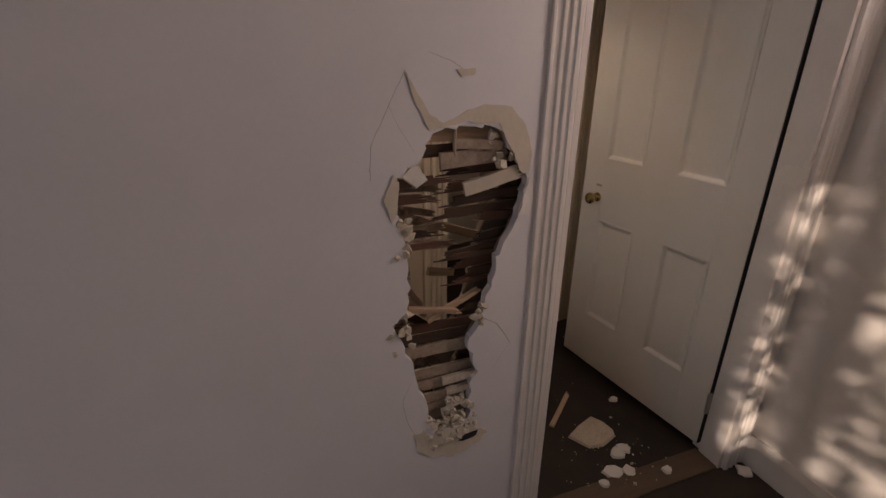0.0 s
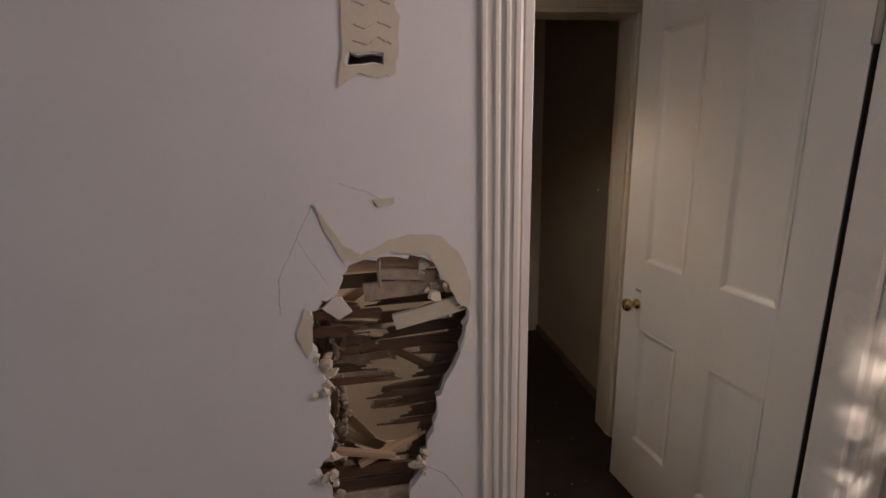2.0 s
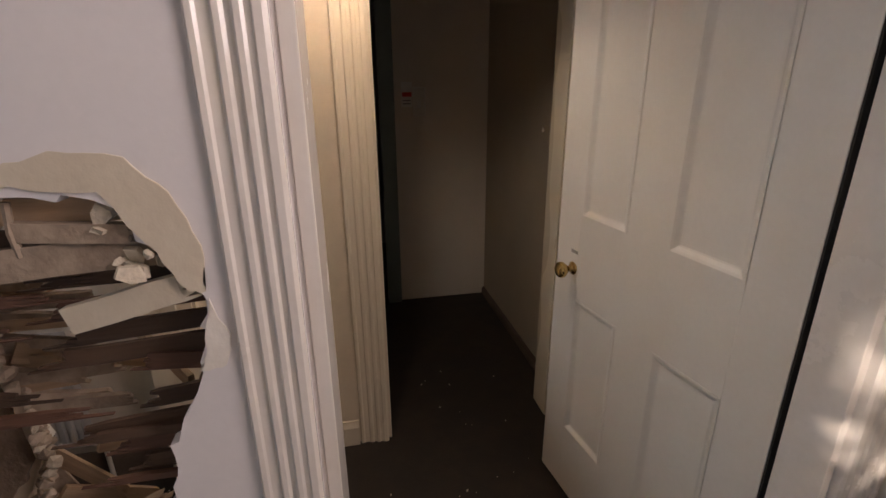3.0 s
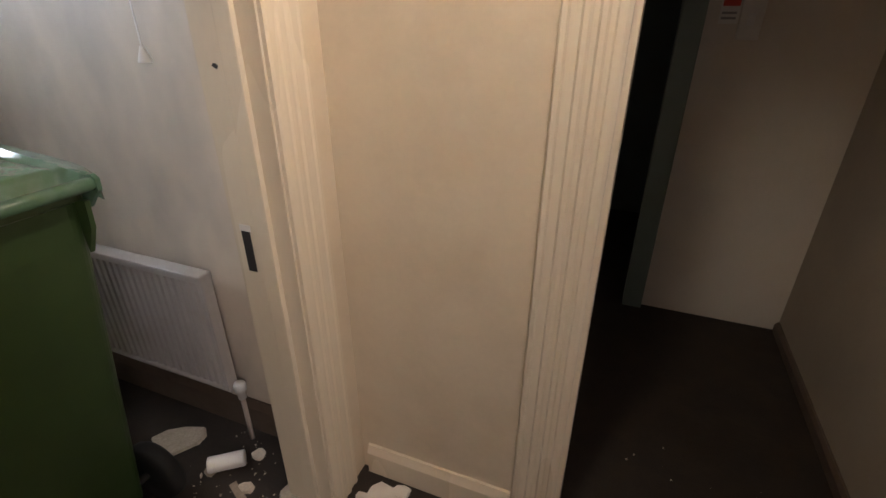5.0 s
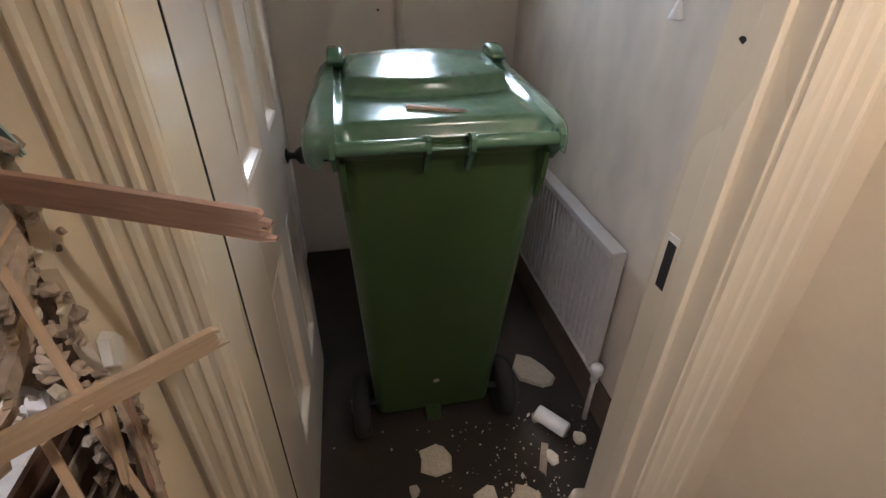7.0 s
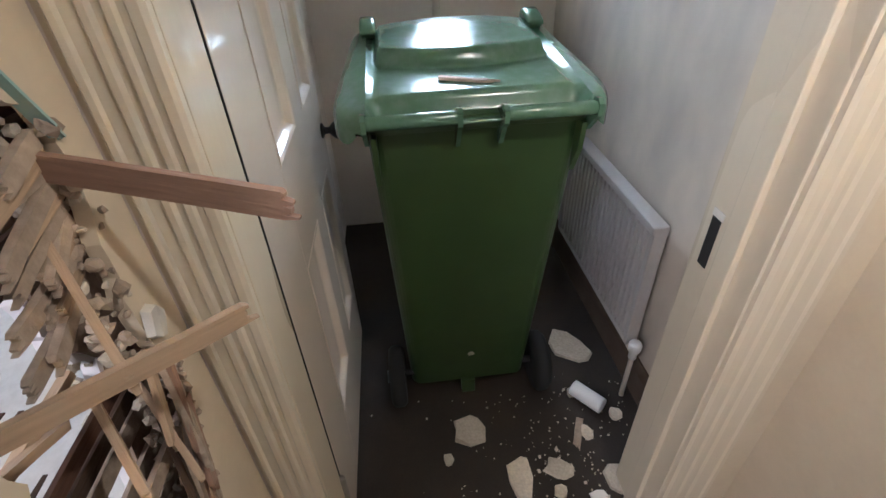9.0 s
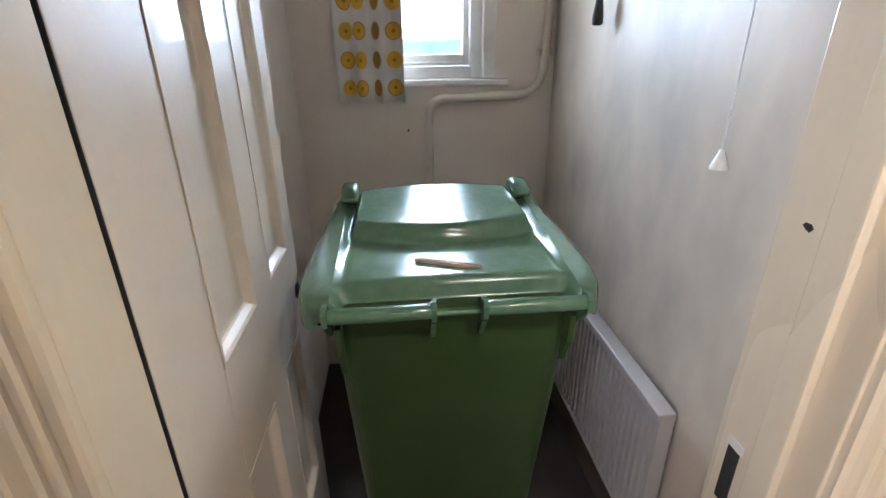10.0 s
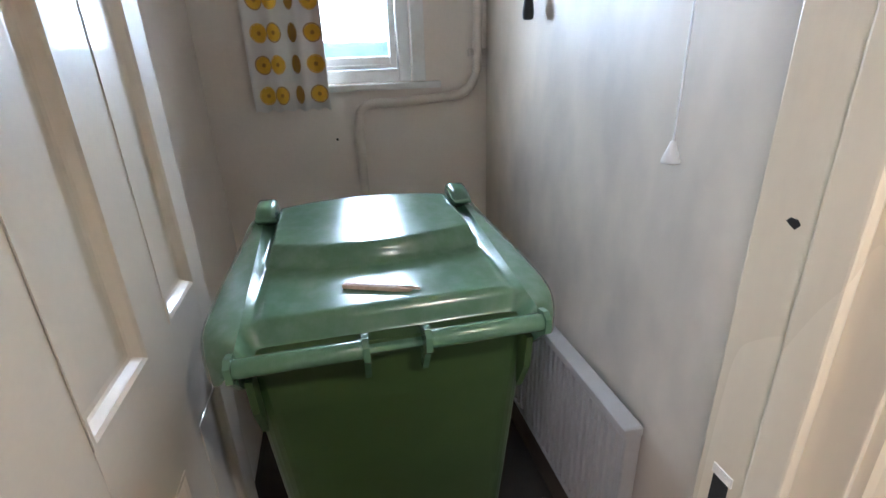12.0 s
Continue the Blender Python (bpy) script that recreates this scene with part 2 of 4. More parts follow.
def prism(profile, along, length):
    """A closed profile of (u, v) pushed along local w; along maps (u, v, w) to the world."""
    bm = bmesh.new()
    rings = [[bm.verts.new(along(u, v, w)) for u, v in profile] for w in (0, length)]
    k = len(profile)
    for i in range(k):
        bm.faces.new((rings[0][i], rings[0][(i + 1) % k], rings[1][(i + 1) % k], rings[1][i]))
    bm.faces.new(rings[0])
    bm.faces.new(list(reversed(rings[1])))
    return bm


def lathe(profile, steps=28):
    """Radius and height pairs turned about z."""
    bm = bmesh.new()
    rings = []
    for r, z in profile:
        rings.append([bm.verts.new((r * math.cos(2 * math.pi * i / steps), r * math.sin(2 * math.pi * i / steps), z)) for i in range(steps)])
    for a, b in zip(rings, rings[1:]):
        for i in range(steps):
            bm.faces.new((a[i], a[(i + 1) % steps], b[(i + 1) % steps], b[i]))
    bm.faces.new(list(reversed(rings[0])))
    bm.faces.new(rings[-1])
    return bm


def tube(points, r, steps=12):
    bm = bmesh.new()
    pts = [Vector(p) for p in points]
    rings = []
    up = Vector((0.13, 0.31, 0.94))
    for i, p in enumerate(pts):
        d = (pts[min(i + 1, len(pts) - 1)] - pts[max(i - 1, 0)]).normalized()
        a = d.cross(up).normalized()
        b = d.cross(a)
        rr = r[i] if isinstance(r, (list, tuple)) else r
        rings.append([bm.verts.new(p + rr * (math.cos(2 * math.pi * k / steps) * a + math.sin(2 * math.pi * k / steps) * b)) for k in range(steps)])
    for a, b in zip(rings, rings[1:]):
        for k in range(steps):
            bm.faces.new((a[k], a[(k + 1) % steps], b[(k + 1) % steps], b[k]))
    bm.faces.new(rings[0])
    bm.faces.new(list(reversed(rings[-1])))
    return bm


def bend(p0, corner, p1, r, n=8):
    """A rounded corner for a tube."""
    c = Vector(corner)
    a, b = (Vector(p0) - c).normalized(), (Vector(p1) - c).normalized()
    s, e = c + a * r, c + b * r
    return [(1 - t) ** 2 * s + 2 * t * (1 - t) * c + t * t * e for t in [i / n for i in range(n + 1)]]


def chip(rng, size, thick, sides=7, stretch=1.0):
    """A broken flake with an uneven outline, lying flat."""
    bm = bmesh.new()
    lo, hi = [], []
    for i in range(sides):
        a = 2 * math.pi * (i + rng.uniform(-0.3, 0.3)) / sides
        r = size * rng.uniform(0.62, 1.05)
        p = Vector((r * math.cos(a) * stretch, r * math.sin(a), 0))
        lo.append(bm.verts.new(p))
        hi.append(bm.verts.new(p * rng.uniform(0.86, 0.97) + Vector((0, 0, thick * rng.uniform(0.7, 1.2)))))
    for i in range(sides):
        j = (i + 1) % sides
        bm.faces.new((lo[i], lo[j], hi[j], hi[i]))
    bm.faces.new(hi)
    bm.faces.new(list(reversed(lo)))
    return bm


def splinter(length, width, thick, rng, tip=0.12):
    """A lath along local x from 0, snapped at its far end into slivers of uneven length."""
    bm = bmesh.new()
    n = 5
    cuts = [-0.5, -0.5 + rng.uniform(0.10, 0.2), -0.12 + rng.uniform(0, 0.12), 0.2 + rng.uniform(-0.05, 0.1), 0.5]
    wob = [rng.uniform(-1, 1) * width * 0.05 for _ in range(n)]
    for k in range(4):
        reach = length * (1 - (0 if k == 0 else rng.uniform(0.25, 1.0) * tip))
        z0, z1 = cuts[k] * width, cuts[k + 1] * width
        rings = []
        for i in range(n):
            t = (0, 0.35, 0.7, 1 - tip, 1)[i]
            last = i == n - 1
            lo, hi = (z0, z1) if not last else (z0 + (z1 - z0) * 0.2, z1 - (z1 - z0) * rng.uniform(0.25, 0.5))
            y = thick / 2 * (1 if not last else 0.7)
            x = length * t if not last else reach
            rings.append([bm.verts.new((x, -y, lo + wob[i])), bm.verts.new((x, y, lo + wob[i])), bm.verts.new((x, y, hi + wob[i])), bm.verts.new((x, -y, hi + wob[i]))])
        for ra, rb in zip(rings, rings[1:]):
            for j in range(4):
                bm.faces.new((ra[j], ra[(j + 1) % 4], rb[(j + 1) % 4], rb[j]))
        bm.faces.new(rings[0])
        bm.faces.new(list(reversed(rings[-1])))
    return bm


def ragged(outline, seed, jag, n=5):
    """The outline of a hole, with broken edges between its corners."""
    rng = random.Random(seed)
    out = []
    for i, p in enumerate(outline):
        q = outline[(i + 1) % len(outline)]
        for k in range(n):
            t = k / n
            out.append((p[0] + (q[0] - p[0]) * t + rng.uniform(-jag, jag), p[1] + (q[1] - p[1]) * t + rng.uniform(-jag, jag)))
    return out


def sheet_with_holes(x0, x1, z0, z1, holes, y0, y1, rim=True):
    """An upright sheet between y0 and y1 with holes through it."""
    bm = bmesh.new()
    edges = []
    for loop in ([[(x0, z0), (x1, z0), (x1, z1), (x0, z1)]] if rim else []) + holes:
        vs = [bm.verts.new((x, y0, z)) for x, z in loop]
        edges += [bm.edges.new((vs[i], vs[(i + 1) % len(vs)])) for i in range(len(vs))]
    r = bmesh.ops.triangle_fill(bm, use_beauty=True, use_dissolve=False, edges=edges)
    faces = [g for g in r["geom"] if isinstance(g, bmesh.types.BMFace)]
    ex = bmesh.ops.extrude_face_region(bm, geom=faces)
    bmesh.ops.translate(bm, vec=(0, y1 - y0, 0), verts=[g for g in ex["geom"] if isinstance(g, bmesh.types.BMVert)])
    return bm


FLUTES = [(0, 0), (0, 0.018), (0.006, 0.022), (0.016, 0.022), (0.019, 0.017), (0.026, 0.016), (0.03, 0.02), (0.037, 0.02), (0.041, 0.013),
          (0.048, 0.012), (0.053, 0.016), (0.060, 0.016), (0.064, 0.009), (0.078, 0.009), (0.082, 0.013), (0.089, 0.013), (0.092, 0.008), (0.092, 0)]


def architrave(name, mat, label, origin, u, v, w, length, width=0.092, depth=1.0):
    """A fluted door casing: u across from the inner edge, v out of the wall, w along."""
    o, u, v, w = Vector(origin), Vector(u), Vector(v), Vector(w)
    k = width / 0.092
    solo(name, prism([(a * k, b * depth) for a, b in FLUTES], lambda a, b, c: o + u * a + v * b + w * c, length), mat, label, "door casing", "structure")


# ---------------------------------------------------------------- the shell
H = 2.45          # ceiling
BACK = 0.13       # back of the broken wall
solo("ground", box((-30, -40, -0.35), (30, 30, -0.22)), GROUND, "rough green ground outside the house", "ground", "structure")
solo("floor", box((-3.2, -3.4, -0.12), (1.1, 4.0, 0.0)), FLOOR_MAT, "worn dark bare floor with plaster dust", "floor", "structure")
solo("ceiling", box((-3.2, -3.4, H), (1.1, 4.0, H + 0.1)), CEILING, "plain pale painted ceiling", "ceiling", "structure")

# broken lath and plaster wall
HOLE = [(-0.32, 1.30), (-0.355, 1.24), (-0.40, 1.21), (-0.405, 1.15), (-0.38, 1.03), (-0.375, 0.93), (-0.415, 0.875), (-0.365, 0.74), (-0.33, 0.58),
        (-0.30, 0.535), (-0.225, 0.56), (-0.218, 0.67), (-0.205, 0.71), (-0.23, 0.79), (-0.205, 0.85), (-0.175, 0.95), (-0.165, 1.02), (-0.115, 1.12),
        (-0.107, 1.195), (-0.135, 1.24), (-0.175, 1.30), (-0.25, 1.31)]
SMALL = [(-0.30, 1.655), (-0.245, 1.655), (-0.243, 1.64), (-0.30, 1.64)]
hole_front = ragged(HOLE, 4, 0.006)
hole_back = ragged([(x * 0.97 - 0.008, z) for x, z in HOLE], 9, 0.006)
wall_a = thing("wall_broken", "white painted lath and plaster wall with a large ragged hole", "wall", kind="structure")
part("front_plaster", sheet_with_holes(-3.1, 0.0, 0.0, H, [hole_front, ragged(SMALL, 2, 0.003, 3)], 0.0, 0.022), WHITE_WALL, wall_a)
part("back_plaster", sheet_with_holes(-0.45, 0.0, 0.0, H, [hole_back], BACK - 0.018, BACK), CREAM_WALL, wall_a, "cream painted back face")
part("back_plaster", box((-3.1, BACK - 0.018, 0), (-0.455, BACK, H)), CLOSET_WALL, wall_a)
part("top_plaster", box((0.0, 0.0, 2.03), (0.815, BACK, H)), WHITE_WALL, wall_a)
part("side_plaster", box((0.832, 0.0, 0), (0.95, BACK, H)), WHITE_WALL, wall_a)
wide = [(x + (x + 0.26) * 0.07, zz + (zz - 0.9) * 0.012) for x, zz in HOLE]
part("scratch_coat", sheet_with_holes(-0.85, -0.02, 0.3, 1.55, [ragged(wide, 31, 0.005)], 0.0225, 0.030), SCRATCH, wall_a, "brown rough undercoat")
part("scratch_coat", sheet_with_holes(-0.449, -0.02, 0.3, 1.55, [ragged([(x * 0.97 - 0.012, zz) for x, zz in wide], 32, 0.006)], BACK - 0.026, BACK - 0.0185), SCRATCH, wall_a, "brown rough undercoat")
for x in (-0.60, -0.045, -1.0, -1.4):
    part("stud", box((x - 0.022, 0.032, 0), (x + 0.022, BACK - 0.026, H), 0.003), LATH, wall_a)

# laths behind the plaster
rng = random.Random(11)
z = 0.46
while z < 1.36:
    whole = z < 0.90 or z > 1.225
    for side, y in (("front", 0.0345), ("back", BACK - 0.031)):
        if side == "back" and 0.55 < z < 1.30 and rng.random() < 0.93:
            continue
        tilt = rng.uniform(-2.5, 2.5)
        if not whole and rng.random() < 0.4:
            continue
        if whole and not (0.862 < z < 0.895) and not (0.72 < z < 0.745):
            bm = splinter(0.52, 0.026 + rng.uniform(-0.003, 0.004), 0.007, rng, 0.02)
            m = pose(-0.575, y, z, 0, -tilt * 0.4, 0)
        elif rng.random() < 0.5:
            bm = splinter(rng.uniform(0.20, 0.46), 0.015 + rng.uniform(-0.006, 0.006), 0.007, rng, 0.2)
            m = pose(-0.575, y, z, 0, -tilt, 0)
        else:
            bm = splinter(rng.uniform(0.12, 0.36), 0.016 + rng.uniform(-0.007, 0.006), 0.007, rng, 0.2)
            m = pose(-0.055, y, z, 0, tilt, 180)
        part("lath", bm, LATH_DUSTY if z < 0.80 else (LATH_RED if rng.random() < 0.35 else (LATH if rng.random() < 0.92 else LATH_PALE)), wall_a, m=m)
    z += 0.0345

# plaster-coated pieces hanging in the hole
for x0, z0, length, width, tilt, mat in ((-0.30, 1.235, 0.17, 0.034, 3, LATH_DUSTY), (-0.245, 1.172, 0.14, 0.03, 14, UNDERCOAT), (-0.27, 1.27, 0.12, 0.02, -3, LATH_DUSTY),
                                         (-0.375, 0.90, 0.13, 0.012, -9, LATH_PALE), (-0.33, 0.862, 0.15, 0.012, 24, LATH_PALE), (-0.29, 0.68, 0.10, 0.02, 5, PLASTER),
                                         (-0.28, 0.645, 0.09, 0.018, 4, PLASTER)):
    part("broken_lath", splinter(length, width, 0.012, rng, 0.12), mat, wall_a, m=pose(x0, 0.02, z0, 0, -tilt, rng.uniform(-6, 6)))
part("paper_flap", chip(rng, 0.035, 0.003, 5), PLASTER_WHITE, wall_a, m=pose(-0.352, 0.03, 1.205, 84, 20, 0))
part("wire", tube([(-0.268, 0.018, 1.30), (-0.27, 0.016, 1.27), (-0.268, 0.017, 1.245)], 0.004, 6), LATH_DUSTY, wall_a)

# dark laths still nailed to the stud beside the doorway
lath_rng = random.Random(77)
for k in range(9):
    zz = 1.215 - 0.031 * k
    part("lath", splinter(lath_rng.uniform(0.15, 0.27), 0.022, 0.007, lath_rng, 0.16), LATH_RED if k % 3 == 1 else LATH, wall_a, m=pose(-0.055, 0.046 + 0.004 * (k % 2), zz, 0, lath_rng.uniform(-3, 6), 180))
part("dark_patch", chip(lath_rng, 0.03, 0.002, 9, 1.25), SHADE_BLACK, wall_a, "near-black patch under the rubble", m=pose(-0.222, -0.0035, 0.503, 90, -12, 0) @ Matrix.Diagonal((1, 0.38, 1, 1)))
for k in range(46):
    part("plaster_lump", chip(lath_rng, lath_rng.uniform(0.004, 0.012), lath_rng.uniform(0.004, 0.010), 6, lath_rng.uniform(0.7, 1.6)), PLASTER if k % 3 else UNDERCOAT, wall_a,
         m=pose(lath_rng.uniform(-0.335, -0.20), lath_rng.uniform(-0.004, 0.012), lath_rng.uniform(0.49, 0.585), 90 + lath_rng.uniform(-40, 30), lath_rng.uniform(-40, 40), lath_rng.uniform(-30, 30)))

# torn paper and bare patch round the hole, proud of the paint by a hair
def patch(outline, mat, y, seed, jag=0.002, n=4, name="bare_patch"):
    pts = ragged(outline, seed, jag, n)
    bm = bmesh.new()
    f = bm.faces.new([bm.verts.new((x, y, zz)) for x, zz in pts])
    bmesh.ops.triangulate(bm, faces=[f])
    ex = bmesh.ops.extrude_face_region(bm, geom=list(bm.faces))
    bmesh.ops.translate(bm, vec=(0, 0.0025, 0), verts=[g for g in ex["geom"] if isinstance(g, bmesh.types.BMVert)])
    return part(name, bm, mat, wall_a)


patch([(-0.35, 1.36), (-0.335, 1.315), (-0.30, 1.312), (-0.258, 1.335), (-0.21, 1.347), (-0.152, 1.342), (-0.116, 1.306), (-0.098, 1.252), (-0.10, 1.20),
       (-0.118, 1.20), (-0.14, 1.245), (-0.178, 1.308), (-0.25, 1.317), (-0.318, 1.303), (-0.34, 1.315)], UNDERCOAT, -0.0025, 5)
patch([(-0.376, 1.408), (-0.356, 1.352), (-0.33, 1.302), (-0.30, 1.314), (-0.33, 1.335)], UNDERCOAT, -0.0022, 44, 0.0015)
patch([(-0.10, 1.19), (-0.083, 1.145), (-0.092, 1.11), (-0.12, 1.105), (-0.112, 1.13)], PLASTER_WHITE, -0.003, 6)
patch([(-0.405, 1.22), (-0.425, 1.17), (-0.41, 1.12), (-0.398, 1.15), (-0.394, 1.205)], UNDERCOAT, -0.003, 7)
patch([(-0.375, 0.545), (-0.345, 0.56), (-0.33, 0.53), (-0.22, 0.545), (-0.17, 0.50), (-0.185, 0.478), (-0.215, 0.458), (-0.27, 0.448), (-0.325, 0.462), (-0.36, 0.495)], UNDERCOAT, -0.0028, 8, 0.005, 5)
patch_ring = sheet_with_holes(0, 0, 0, 0, [ragged([(-0.30, 1.815), (-0.232, 1.82), (-0.222, 1.75), (-0.212, 1.70), (-0.222, 1.625), (-0.25, 1.617), (-0.283, 1.625), (-0.318, 1.60), (-0.308, 1.66), (-0.306, 1.74)], 12, 0.003),
                                            ragged([(-0.303, 1.658), (-0.242, 1.658), (-0.24, 1.637), (-0.303, 1.637)], 2, 0.003, 3)], -0.0028, -0.0003, rim=False)
part("bare_patch", patch_ring, UNDERCOAT, wall_a)
patch([(-0.275, 1.413), (-0.235, 1.416), (-0.236, 1.404), (-0.262, 1.400)], UNDERCOAT, -0.002, 14, 0.001)

# plaster rubble on the hole's edges and foot
for i in range(96):
    if i < 46:
        px, pz = rng.uniform(-0.335, -0.215), rng.uniform(0.53, 0.64)
    elif i < 60:
        px, pz = rng.uniform(-0.425, -0.37), rng.uniform(0.80, 0.90)
    elif i < 76:
        px, pz = rng.uniform(-0.41, -0.37), rng.uniform(1.03, 1.12)
    elif i < 86:
        px, pz = rng.uniform(-0.225, -0.18), rng.uniform(0.84, 0.90)
    else:
        px, pz = rng.uniform(-0.19, -0.14), rng.uniform(1.22, 1.29)
    part("plaster_lump", chip(rng, rng.uniform(0.005, 0.017), rng.uniform(0.004, 0.012), 6, rng.uniform(0.7, 1.6)), PLASTER, wall_a,
         m=pose(px, rng.uniform(0.0, 0.02), pz, 90 + rng.uniform(-50, 30), rng.uniform(-40, 40), rng.uniform(-30, 30)))


def crack_line(points, width=0.0016):
    yy = -0.0036 if points[0][1] > 1.6 else -0.0008
    bm = bmesh.new()
    pts = []
    for p, q in zip(points, points[1:]):
        for k in range(6):
            t = k / 6
            pts.append((p[0] + (q[0] - p[0]) * t + rng.uniform(-0.0015, 0.0015), p[1] + (q[1] - p[1]) * t + rng.uniform(-0.0015, 0.0015)))
    pts.append(points[-1])
    vs = []
    for i, (x, zz) in enumerate(pts):
        w = width * (0.4 + 0.6 * abs(math.sin(i * 1.7)))
        vs.append((bm.verts.new((x - w / 2, yy, zz)), bm.verts.new((x + w / 2, yy, zz + w / 2))))
    for a, b in zip(vs, vs[1:]):
        bm.faces.new((a[0], a[1], b[1], b[0]))
    part("crack", bm, CRACK, wall_a)


crack_line([(-0.377, 1.411), (-0.405, 1.36), (-0.448, 1.275), (-0.452, 1.21)], 0.0015)
crack_line([(-0.41, 1.35), (-0.385, 1.30), (-0.362, 1.262)], 0.0006)
crack_line([(-0.377, 1.411), (-0.35, 1.358), (-0.318, 1.30)], 0.0007)
crack_line([(-0.18, 0.845), (-0.155, 0.83), (-0.117, 0.769)], 0.0016)
crack_line([(-0.117, 0.769), (-0.15, 0.72), (-0.16, 0.70)], 0.0008)
crack_line([(-0.33, 1.445), (-0.28, 1.425), (-0.25, 1.407)], 0.001)
crack_line([(-0.375, 0.72), (-0.40, 0.66), (-0.385, 0.58), (-0.34, 0.48)], 0.001)
crack_line([(-0.31, 1.805), (-0.335, 1.79), (-0.345, 1.795)], 0.002)
for cz in (1.675, 1.70, 1.735, 1.765, 1.79):
    crack_line([(-0.29, cz), (-0.27, cz - 0.008), (-0.25, cz + 0.004), (-0.228, cz - 0.006)], 0.004)

# laths sticking out into the lobby
for name, a, b, width, mat in (("broken_lath", (-0.385, 0.10, 1.165), (-0.31, 0.352, 1.138), 0.028, LATH_PINK), ("broken_lath", (-0.17, 0.10, 1.03), (-0.31, 0.288, 1.03), 0.022, LATH_PALE),
                               ("broken_lath", (-0.36, 0.10, 1.10), (-0.235, 0.20, 1.015), 0.026, LATH_PALE), ("broken_lath", (-0.36, 0.10, 0.88), (-0.28, 0.17, 0.79), 0.022, LATH_PALE),
                               ("broken_lath", (-0.35, 0.11, 0.83), (-0.24, 0.17, 0.72), 0.022, LATH), ("broken_lath", (-0.30, 0.10, 0.95), (-0.20, 0.18, 0.90), 0.02, LATH_PALE),
                               ("broken_lath", (-0.34, 0.12, 0.76), (-0.25, 0.16, 0.62), 0.025, LATH_DUSTY), ("broken_lath", (-0.33, 0.12, 0.70), (-0.26, 0.155, 0.55), 0.025, LATH_DUSTY)):
    a, b = Vector(a), Vector(b)
    m = Matrix.Translation(a) @ (b - a).to_track_quat("X", "Z").to_matrix().to_4x4()
    part(name, splinter((b - a).length, width, 0.008, rng, 0.05), mat, wall_a, m=m)


def lump(size):
    """A broken nub of plaster with an uneven surface."""
    bm = bmesh.new()
    bmesh.ops.create_icosphere(bm, subdivisions=1, radius=size)
    for v in bm.verts:
        v.co *= rng.uniform(0.55, 1.15)
    return bm


def torn_edge(zz):
    """Where the torn plaster ends on the lobby side at this height."""
    line = ((0.58, -0.322), (0.74, -0.358), (0.875, -0.405), (0.93, -0.374), (1.03, -0.378), (1.10, -0.395), (1.16, -0.398), (1.22, -0.388))
    for (z0, x0), (z1, x1) in zip(line, line[1:]):
        if z0 <= zz <= z1:
            return x0 + (x1 - x0) * (zz - z0) / (z1 - z0)
    return -0.35


# plaster nubs squeezed between the laths, thick along the torn edge
for i in range(190):
    zz = 0.66 + 0.55 * (i + rng.random()) / 190
    deep = rng.random()
    part("plaster_lump", lump(rng.uniform(0.004, 0.0115)), LATH_DUSTY if rng.random() < 0.75 else PLASTER, wall_a,
         m=pose(torn_edge(zz) - 0.003 + 0.03 * deep + rng.uniform(-0.006, 0.006), BACK + 0.004 - 0.05 * deep + rng.uniform(-0.008, 0.004), zz, rng.uniform(0, 360), rng.uniform(0, 360), 0)
         @ Matrix.Diagonal((1, 0.8, rng.uniform(0.7, 1.5), 1)))
# lath stubs fanned under the upper edge
for i in range(13):
    zz = 1.185 - 0.0135 * i
    a = Vector((torn_edge(zz) + 0.004, BACK - 0.012 - 0.002 * i, zz))
    b = a + Vector((rng.uniform(0.07, 0.14), rng.uniform(0.0, 0.022), -rng.uniform(0.0, 0.03)))
    m = Matrix.Translation(a) @ (b - a).to_track_quat("X", "Z").to_matrix().to_4x4()
    part("lath_end", splinter((b - a).length, rng.uniform(0.014, 0.019), 0.009, rng, 0.10), LATH_PALE if i % 3 == 1 else LATH_DUSTY, wall_a, m=m)
# long splits hanging lower down, close together
for i in range(16):
    zz = 0.93 - 0.02 * i
    a = Vector((torn_edge(zz) + rng.uniform(0.0, 0.012), BACK - rng.uniform(0.0, 0.02), zz))
    b = a + Vector((rng.uniform(0.03, 0.075), rng.uniform(0.0, 0.03), -rng.uniform(0.10, 0.17)))
    m = Matrix.Translation(a) @ (b - a).to_track_quat("X", "Z").to_matrix().to_4x4()
    part("lath_end", splinter((b - a).length, rng.uniform(0.016, 0.026), 0.007, rng, 0.14), (LATH_PALE, LATH_DUSTY, LATH_PINK)[i % 3], wall_a, m=m)
part("plaster_flake", chip(rng, 0.028, 0.01, 7, 0.7), PLASTER_WHITE, wall_a, "pale torn plaster flake", m=pose(-0.39, BACK + 0.002, 0.955, -90, 0, 0))
a, b = Vector((-0.362, BACK + 0.002, 1.255)), Vector((-0.412, BACK + 0.002, 1.160))
part("old_paint_edge", splinter((b - a).length, 0.016, 0.003, rng, 0.5), TEAL, wall_a, "old teal paint along the torn edge", m=Matrix.Translation(a) @ (b - a).to_track_quat("X", "Y").to_matrix().to_4x4())

# other walls of the room
room_right = thing("wall_room_side", "white gloss painted wall beside the door", "wall", kind="structure")
# opening invented out of view so fill reaches the broken wall's upper right
SY0, SY1, SZ0, SZ1 = -1.0, -0.34, 1.5, 2.25
